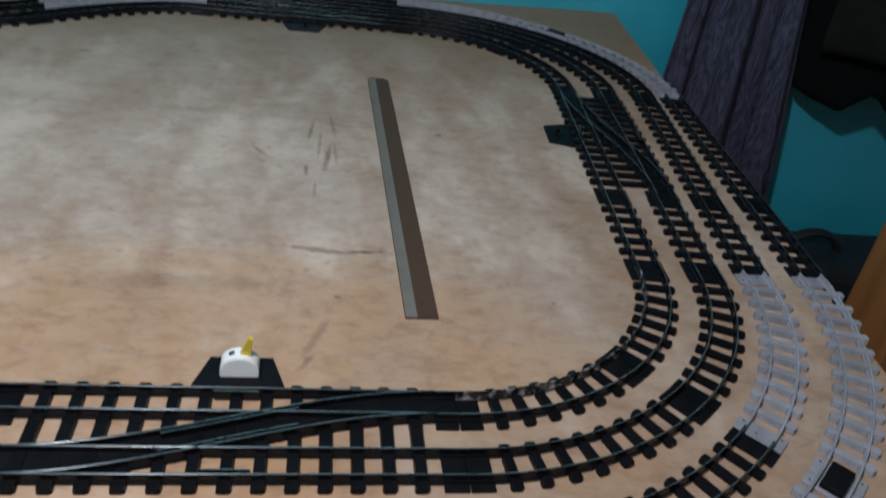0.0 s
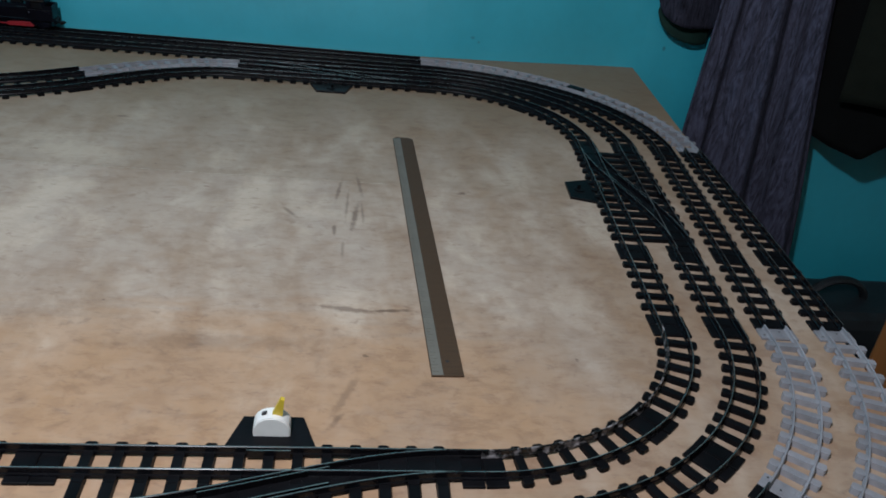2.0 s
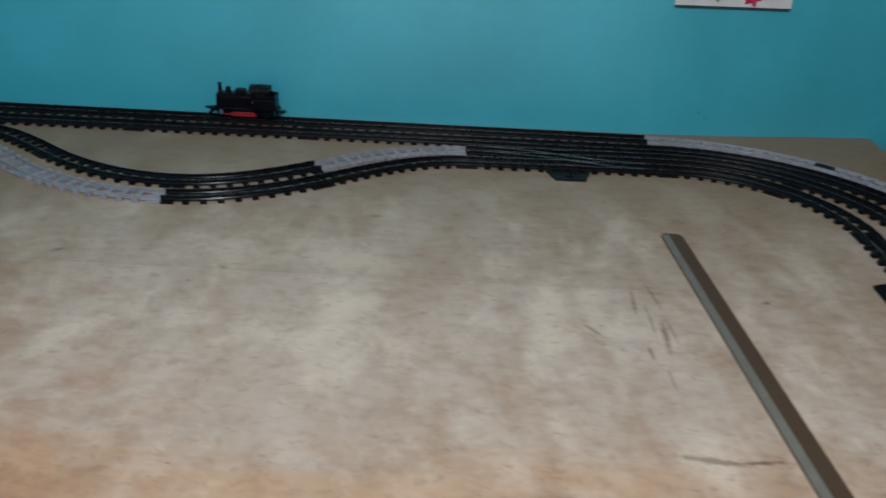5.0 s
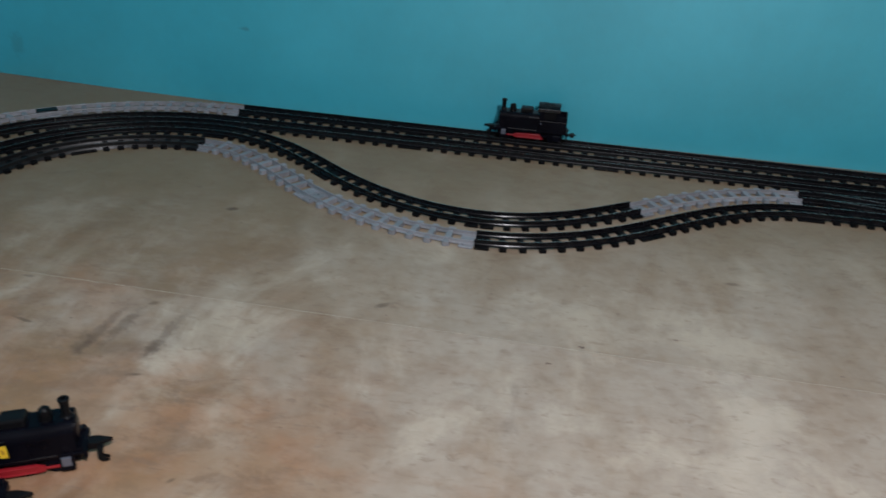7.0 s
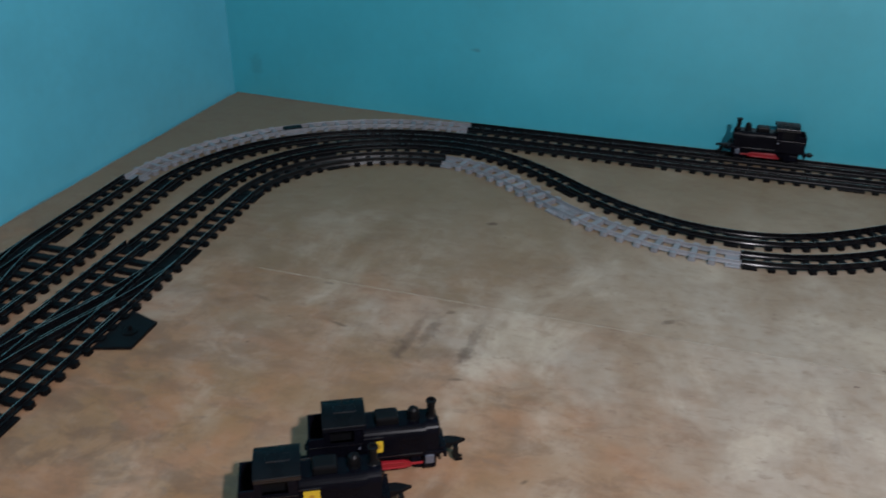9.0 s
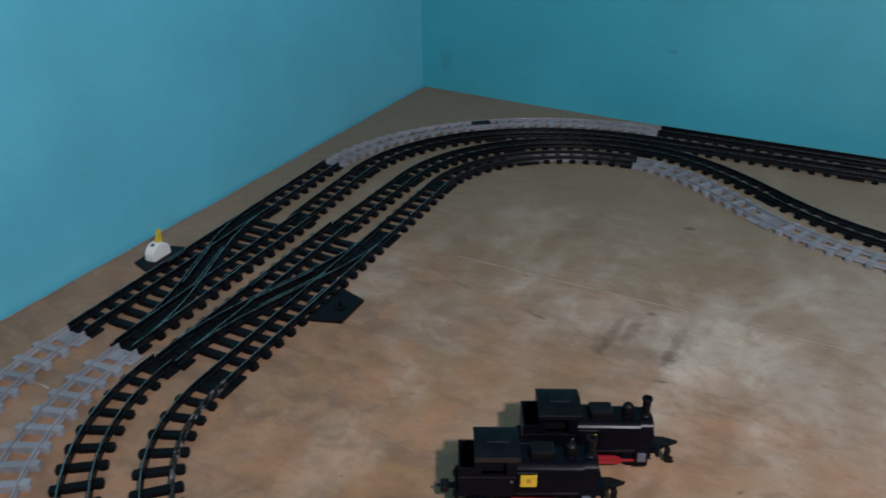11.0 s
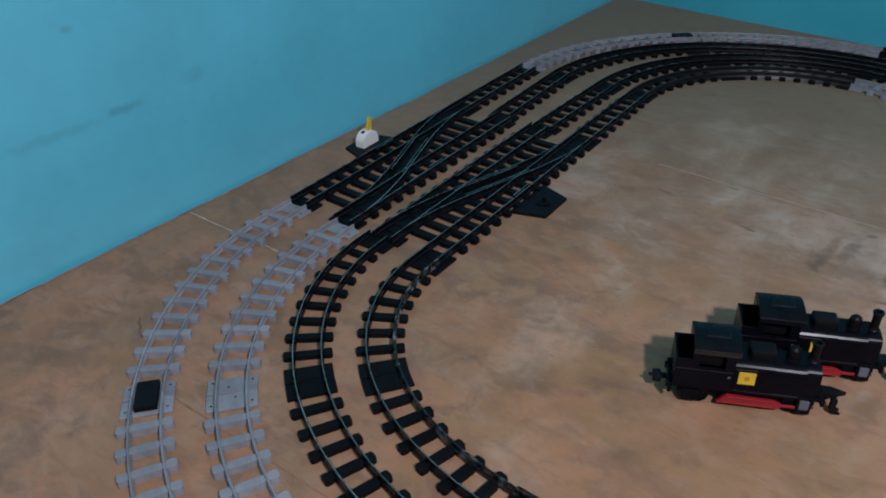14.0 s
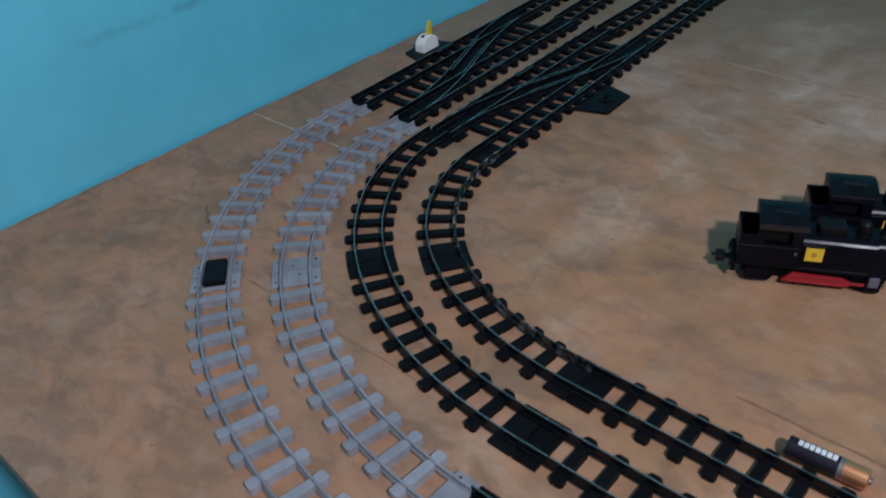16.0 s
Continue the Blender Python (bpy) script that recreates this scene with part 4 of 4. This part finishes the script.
            for p, q in ((0, 1), (2, 3), (0, 2), (1, 3)):
                side.faces.new((rims[p][i], rims[p][k], rims[q][k], rims[q][i]))
        bmesh.ops.recalc_face_normals(side, faces=side.faces)
        part("cab_side", side, LOCO, e)
        # dark panel added inside the opening to stand for the shaded cab interior
        part("cab_shutter", box(-0.0405, -0.0200, min(s * 0.0105, s * 0.0117), max(s * 0.0105, s * 0.0117), 0.0357, 0.0493), LOCO_MATT, e)
    part("cab_front", box(-0.0150, -0.0130, -0.0150, 0.0150, 0.0182, 0.0520), LOCO, e)
    part("cab_back", box(-0.0455, -0.0435, -0.0150, 0.0150, 0.0182, 0.0520), LOCO, e)
    bunker = bmesh.new()
    add_box(bunker, -0.0578, -0.0562, -0.0168, 0.0168, 0.0182, 0.0425)
    for s in (-1, 1):
        add_box(bunker, -0.0562, -0.0455, min(s * 0.0152, s * 0.0168), max(s * 0.0152, s * 0.0168), 0.0182, 0.0425)
    add_box(bunker, -0.0562, -0.0400, -0.0152, 0.0152, 0.0182, 0.0230)
    part("coal_bunker", bunker, LOCO, e, "open black coal bunker")
    # arched roof slab
    n, roof = 10, bmesh.new()
    rows = []
    for z_off in (0.0, 0.0022):
        for x in (-0.0458, -0.0103):
            rows.append([roof.verts.new((x, -0.0178 + 0.0356 * i / n, 0.0518 + z_off + 0.0034 * (1 - (2 * i / n - 1) ** 2))) for i in range(n + 1)])
    for i in range(n):
        for quad in ((rows[0][i], rows[1][i], rows[1][i + 1], rows[0][i + 1]), (rows[2][i], rows[2][i + 1], rows[3][i + 1], rows[3][i]), (rows[0][i], rows[0][i + 1], rows[2][i + 1], rows[2][i]), (rows[1][i], rows[3][i], rows[3][i + 1], rows[1][i + 1])):
            roof.faces.new(quad)
    for i in (0, n):
        roof.faces.new((rows[0][i], rows[2][i], rows[3][i], rows[1][i]))
    bmesh.ops.recalc_face_normals(roof, faces=roof.faces)
    roof_part = part("cab_roof", roof, LOCO_ROOF, e)
    part("roof_hatch", box(-0.036, -0.018, -0.0045, 0.0045, 0.0566, 0.0580, bevel=0.0006), LOCO_ROOF, roof_part)
    for s in (-1, 1):
        part("roof_gutter", rod(box(-0.0455, -0.0103, min(s * 0.0170, s * 0.0178), max(s * 0.0170, s * 0.0178), 0.0490, 0.0522), (-0.0455, s * 0.0180, 0.0530), (-0.0103, s * 0.0180, 0.0530), 0.0007), LOCO_EDGE, roof_part)
        part("handrail", rod(bmesh.new(), (-0.0125, s * 0.0172, 0.0385), (0.0035, s * 0.0172, 0.0385), 0.0006), LOCO_EDGE, tank_body)
        part("footplate_edge", rod(bmesh.new(), (-0.0120, s * 0.0166, 0.0186), (0.0360, s * 0.0166, 0.0186), 0.0006), LOCO_EDGE, e)
    part("roof_seam", rod(bmesh.new(), (-0.036, -0.0046, 0.0572), (-0.018, -0.0046, 0.0572), 0.0006), LOCO_EDGE, roof_part)
    # fittings on top
    part("chimney", lathe([(0.0056, 0), (0.0042, 0.0014), (0.0033, 0.0035), (0.0035, 0.0135), (0.0043, 0.0146), (0.0045, 0.0160), (0.0041, 0.0166), (0.0027, 0.0166), (0.0025, 0.014)], Matrix.Translation((0.0455, 0, 0.0418)), 20), LOCO_MATT, e)
    part("steam_dome", lathe([(0.0062, 0), (0.0052, 0.0018), (0.0050, 0.0070), (0.0044, 0.0098), (0.0026, 0.0114), (0.0008, 0.0118)], Matrix.Translation((0.0305, 0, 0.0412)), 20), LOCO_MATT, e)
    part("sand_box", box(-0.0020, 0.0175, -0.0078, 0.0078, 0.0410, 0.0495, bevel=0.0020), LOCO_MATT, e)
    for s in (-1, 1):
        part("front_steps", box(0.0505, 0.0550, min(s * 0.009, s * 0.0150), max(s * 0.009, s * 0.0150), 0.0183, 0.0212, bevel=0.0006), LOCO, e)
    # couplings: an arrow-headed one with a drop hook in front, a bar and loop behind
    bm = add_prism(bmesh.new(), [(0.056, -0.0050), (0.064, -0.0042), (0.067, -0.0052), (0.0785, 0.0), (0.067, 0.0052), (0.064, 0.0042), (0.056, 0.0050)], 0.0128, 0.0162, bevel=0.0006)
    add_box(bm, 0.0560, 0.0660, -0.0032, 0.0032, 0.0088, 0.0130, bevel=0.0008)
    hook = [(0.0672, 0.0130), (0.0712, 0.0130), (0.0704, 0.0062), (0.0716, 0.0036), (0.0752, 0.0030), (0.0748, 0.0006), (0.0690, 0.0003), (0.0662, 0.0046)]
    add_box(bm, 0.0668, 0.0712, -0.0092, -0.0020, 0.0100, 0.0136, bevel=0.0006)
    for y in (-0.0094, -0.0056):
        bm.faces.new([bm.verts.new((x, y, z)) for x, z in (hook if y < -0.008 else hook[::-1])])
    bm.verts.ensure_lookup_table()
    n_all, n_hook = len(bm.verts), len(hook)
    near_, far_ = bm.verts[n_all - 2 * n_hook:n_all - n_hook], bm.verts[n_all - n_hook:][::-1]
    for i in range(n_hook):
        k = (i + 1) % n_hook
        bm.faces.new((near_[i], far_[i], far_[k], near_[k]))
    bmesh.ops.recalc_face_normals(bm, faces=bm.faces)
    bmesh.ops.translate(bm, vec=(-0.0028, 0, 0), verts=bm.verts)
    part("coupling_hook", bm, LOCO_MATT, e)
    bm = box(-0.066, -0.057, -0.0028, 0.0028, 0.0105, 0.0130, bevel=0.0006)
    add_box(bm, -0.0720, -0.0650, -0.0058, 0.0058, 0.0090, 0.0140, bevel=0.0012)
    add_box(bm, -0.0750, -0.0715, -0.0012, 0.0012, 0.0112, 0.0128, bevel=0.0004)
    part("coupling_loop", bm, LOCO_MATT, e)
    return e


locomotive(pose(0.639, -1.003, 0, 0, 0, 26.2), "shiny black toy tank locomotive with square yellow sticker, on the board")
locomotive(pose(0.6660, -0.9340, 0, 0, 0, 25.8), "shiny black toy tank locomotive standing behind its twin on the board", 0.0058)
locomotive(pose(1.03, -0.0826, RAIL_H, 0, 0, 180), "black toy tank locomotive with red rods on the outer track", 0.0)

# ---- ruler, battery ----
ruler = empty("steel_ruler", pose(1.7445, -0.797, 0.0, 0, 0, 1.55), "long brown-grey steel ruler lying on the board", "ruler")
RL, RW = 0.595, 0.0315
outline = [(-RW / 2, -RL / 2), (RW / 2, -RL / 2), (RW / 2, RL / 2 - 0.006), (RW / 2 - 0.006, RL / 2), (-RW / 2 + 0.006, RL / 2), (-RW / 2, RL / 2 - 0.006)]
part("blade", prism(outline, 0.0002, 0.0022, bevel=0.0003), RULER, ruler)
part("bevelled_scale", prism([(-RW / 2 + 0.0005, -RL / 2 + 0.0005), (-RW / 2 + 0.0115, -RL / 2 + 0.0005), (-RW / 2 + 0.0115, RL / 2 - 0.004), (-RW / 2 + 0.0005, RL / 2 - 0.007)], 0.0022, 0.0026), RULER_EDGE, ruler, "paler bevelled strip with graduations")
tick = mesh_of(box(0, 0.0045, -0.00025, 0.00025, 0, 0.0003), "tick", RULER_TICK)
for i in range(114):
    shared("tick", tick, ruler, Matrix.Translation((-RW / 2 + 0.0006, -RL / 2 + 0.006 + 0.005 * i, 0.0026)) @ Matrix.Diagonal((1.6 if i % 2 == 0 else 1.0, 1, 1, 1)))
part("hanging_hole", lathe([(0.002, 0), (0.002, 0.0003)], Matrix.Translation((0.002, -RL / 2 + 0.022, 0.0022)), 12), HOLE, ruler)

bx, by, bturn = 0.7215, -1.1845, 4.0
battery = empty("battery", pose(bx, by, 0.0072, 0, 0, bturn), "AA battery with black sleeve and copper end, lying beside the track", "battery")
ax = Matrix.Rotation(math.pi / 2, 4, "Y")
part("sleeve", lathe([(0.0066, -0.0248), (0.0071, -0.0242), (0.0071, 0.0060)], ax, 28), BATTERY, battery, smooth=False)
part("silver_ring", lathe([(0.0072, 0.0060), (0.0072, 0.0090)], ax, 28), SILVER, battery)
part("copper_end", lathe([(0.0071, 0.0090), (0.0071, 0.0226), (0.0064, 0.0235), (0.0030, 0.0236)], ax, 28), COPPER, battery, "bright copper band")
part("terminal", lathe([(0.0027, 0.0236), (0.0027, 0.0250), (0.0020, 0.0254)], ax, 16), SILVER, battery)
for i in range(7):
    a = radians(62)
    bm = box(-0.0014, 0.0014, -0.0022, 0.0022, 0.0, 0.0002)
    part("print_bar", bm, INK_WHITE, battery, m=Matrix.Rotation(a - math.pi / 2 + 0.5, 4, "X") @ Matrix.Translation((-0.0175 + 0.0034 * i, 0, 0.0070)))

# ---- poster on the back wall ----
poster = empty("flower_poster", pose(1.924, wall_y(1.924) - 0.009, 0.42, 0, 0, 4.4), "small flower picture on white paper pinned to the wall", "poster")
part("paper", box(-0.11, 0.11, 0.0015, 0.0045, -0.172, 0.17), INK_WHITE, poster)
PETAL = material("pink_print", (0.55, 0.04, 0.12), 0.5, vary=0.3, scale=60)
LEAF = material("green_print", (0.08, 0.2, 0.06), 0.5, vary=0.3, scale=60)
part("poster_edge", box(-0.11, 0.11, 0.0005, 0.0015, -0.172, -0.1695), HOLE, poster)
for x, z, r, mt in ((0.02, -0.14, 0.03, PETAL), (0.035, -0.155, 0.018, PETAL), (-0.035, -0.15, 0.016, LEAF), (-0.075, -0.145, 0.014, LEAF), (0.08, -0.13, 0.022, PETAL), (-0.02, -0.10, 0.03, PETAL)):
    bm = bmesh.new()
    vs = [bm.verts.new((x + r * (0.75 + 0.25 * math.cos(5 * a)) * math.cos(a), 0.0012, z + r * 0.8 * (0.75 + 0.25 * math.cos(5 * a)) * math.sin(a))) for a in [2 * math.pi * i / 40 for i in range(40)]]
    bm.faces.new(vs)
    part("flower" if mt is PETAL else "leaf", bm, mt, poster)


# ---- clothes and things beyond the board ----
def along(points, u):
    """Height of an edge line given as (position, height) pairs."""
    for (a, p), (b, q) in zip(points, points[1:]):
        if u <= b:
            return p + (q - p) * max(0.0, (u - a) / (b - a))
    return points[-1][1]


def hanging_cloth(name, top, bottom, z_top, hem, mat, label, category, folds, depth, seed, out=(0.03, 0.03), bulge=0.0, parent=None):
    """A garment hanging in folds: columns run from the top line down to the hem, which is a line of (position, height) pairs."""
    rnd = random.Random(seed)
    nu, nv = 96, 40
    phase = [rnd.uniform(0, 6.28) for _ in range(6)]
    bm = bmesh.new()
    grid = []
    for j in range(nv + 1):
        v = j / nv
        row = []
        for i in range(nu + 1):
            u = i / nu
            x = (top[0] + (top[1] - top[0]) * u) * (1 - v) + (bottom[0] + (bottom[1] - bottom[0]) * u) * v
            amp = depth * (0.5 + 0.5 * v)
            wander = 0.8 * math.sin(3 * v + phase[1]) + 0.3 * math.sin(9 * v + phase[4])
            fold = 0.5 * math.sin(folds * 6.28 * u + phase[0] + wander) + 0.3 * math.sin(folds * 2.3 * 6.28 * u + phase[2] + 2 * v + 0.5 * wander) + 0.14 * math.sin(11 * v + 9 * u + phase[3]) + 0.05 * math.sin(folds * 5.1 * 6.28 * u + phase[5] + 4 * v)
            stand = along([(0.0, out[0]), (0.22, out[1]), (1.0, out[1])], u) + bulge * math.sin(math.pi * u)
            z = z_top + (along(hem, u) - z_top) * v
            row.append(bm.verts.new((x, -stand - depth - amp * fold, z)))
        grid.append(row)
    for j in range(nv):
        for i in range(nu):
            bm.faces.new((grid[j][i], grid[j + 1][i], grid[j + 1][i + 1], grid[j][i + 1]))
    ob = part(name, bm, mat, parent, smooth=True)
    mod = ob.modifiers.new("thickness", "SOLIDIFY")
    mod.thickness = 0.004
    return tagged(ob, label, category)


garment = empty("hanging_garment", Matrix(), "purple-grey patterned garment hanging on the wall in folds", "garment")
hanging_cloth("garment_body", (2.405, 2.57), (2.375, 2.775), 0.62, [(0, -0.65), (1, -0.65)], CLOTH, "", "", 2.3, 0.027, 3, (0.045, 0.055), parent=garment)
sleeve = hanging_cloth("sleeve", (2.305, 2.44), (2.283, 2.42), 0.45, [(0, 0.158), (0.03, 0.144), (0.07, 0.133), (0.13, 0.124), (0.22, 0.116), (0.36, 0.110), (0.55, 0.106), (1, 0.107)], CLOTH, "", "", 0.7, 0.006, 4, (0.02, 0.03), 0.02, garment)
hanging_cloth("lining", (2.310, 2.425), (2.292, 2.41), 0.35, [(0, 0.128), (0.05, 0.112), (0.12, 0.099), (0.22, 0.087), (0.38, 0.077), (0.6, 0.070), (0.8, 0.067), (1, 0.069)], LINING, "dark green sleeve lining", "", 0.6, 0.004, 5, (0.012, 0.016), 0.01, sleeve)
hanging_cloth("black_jacket", (2.60, 3.5), (2.648, 3.5), 0.75, [(0, -0.082), (0.086, -0.114), (0.152, -0.128), (0.20, -0.072), (0.30, -0.133), (0.6, -0.12), (1, -0.13)], CLOTH_DARK, "black jacket hanging on the wall", "garment", 2.6, 0.02, 6, (0.02, 0.16))
hanging_cloth("olive_shirt", (2.66, 3.3), (2.685, 3.3), 0.75, [(0, 0.0), (0.2, 0.012), (0.5, 0.05), (1, 0.05)], OLIVE, "dark olive shirt hanging over the black jacket", "garment", 2.2, 0.016, 8, (0.11, 0.24))

post = empty("wooden_post", pose(2.424, -0.915, FLOOR_Z), "varnished brown wooden bedpost standing beside the board", "bedpost")
part("post", box(-0.05, 0.05, -0.05, 0.05, 0.0, 1.05, bevel=0.006), BROWN, post)
part("side_rail", box(0.05, 1.4, -0.02, 0.02, 0.25, 0.62, bevel=0.004), BROWN, post)

bag = empty("handbag", pose(2.88, -0.17, FLOOR_Z), "dark nylon bag with a curved handle on the floor", "bag")
part("bag_body", box(-0.17, 0.45, -0.10, 0.10, 0.0, 0.285, bevel=0.03), BAG, bag)
bm = bmesh.new()
rings = []
for i in range(21):
    a = math.pi * i / 20
    c, d = Vector((-0.045 - 0.068 * math.cos(a), 0.0, 0.28 + 0.05 * math.sin(a))), Vector((0.068 * math.sin(a), 0, 0.05 * math.cos(a))).normalized()
    up = Vector((-d.z, 0, d.x))
    rings.append([bm.verts.new(c + up * 0.009 * math.cos(b) + Vector((0, 0.013 * math.sin(b), 0))) for b in [2 * math.pi * k / 8 for k in range(8)]])
for p, q in zip(rings, rings[1:]):
    for k in range(8):
        bm.faces.new((p[k], p[(k + 1) % 8], q[(k + 1) % 8], q[k]))
bmesh.ops.recalc_face_normals(bm, faces=bm.faces)
part("handle", bm, BAG, bag)

# hanging bulb: cord, holder and glass
lamp = empty("hanging_bulb", pose(*BULB), "bare white bulb hanging on a cord from the ceiling", "lamp")
GLOW = bpy.data.materials.new("bulb_glass")
GLOW.use_nodes = True
GLOW.node_tree.nodes["Principled BSDF"].inputs["Emission Color"].default_value = (0.93, 0.97, 1, 1)
GLOW.node_tree.nodes["Principled BSDF"].inputs["Emission Strength"].default_value = 6.0
part("cord", lathe([(0.003, 0.12), (0.003, WALL_TOP - BULB[2] - 0.001)], n=8), BLACK, lamp)
part("holder", lathe([(0.014, 0.07), (0.017, 0.075), (0.017, 0.115), (0.008, 0.125)], n=20), BLACK, lamp)
bulb_glass = part("bulb", lathe([(0.012, 0.07), (0.014, 0.06), (0.03, 0.03), (0.034, 0.0), (0.026, -0.024), (0.008, -0.034)], n=24), GLOW, lamp, "white glass bulb", smooth=True)
bulb_glass.visible_shadow = False
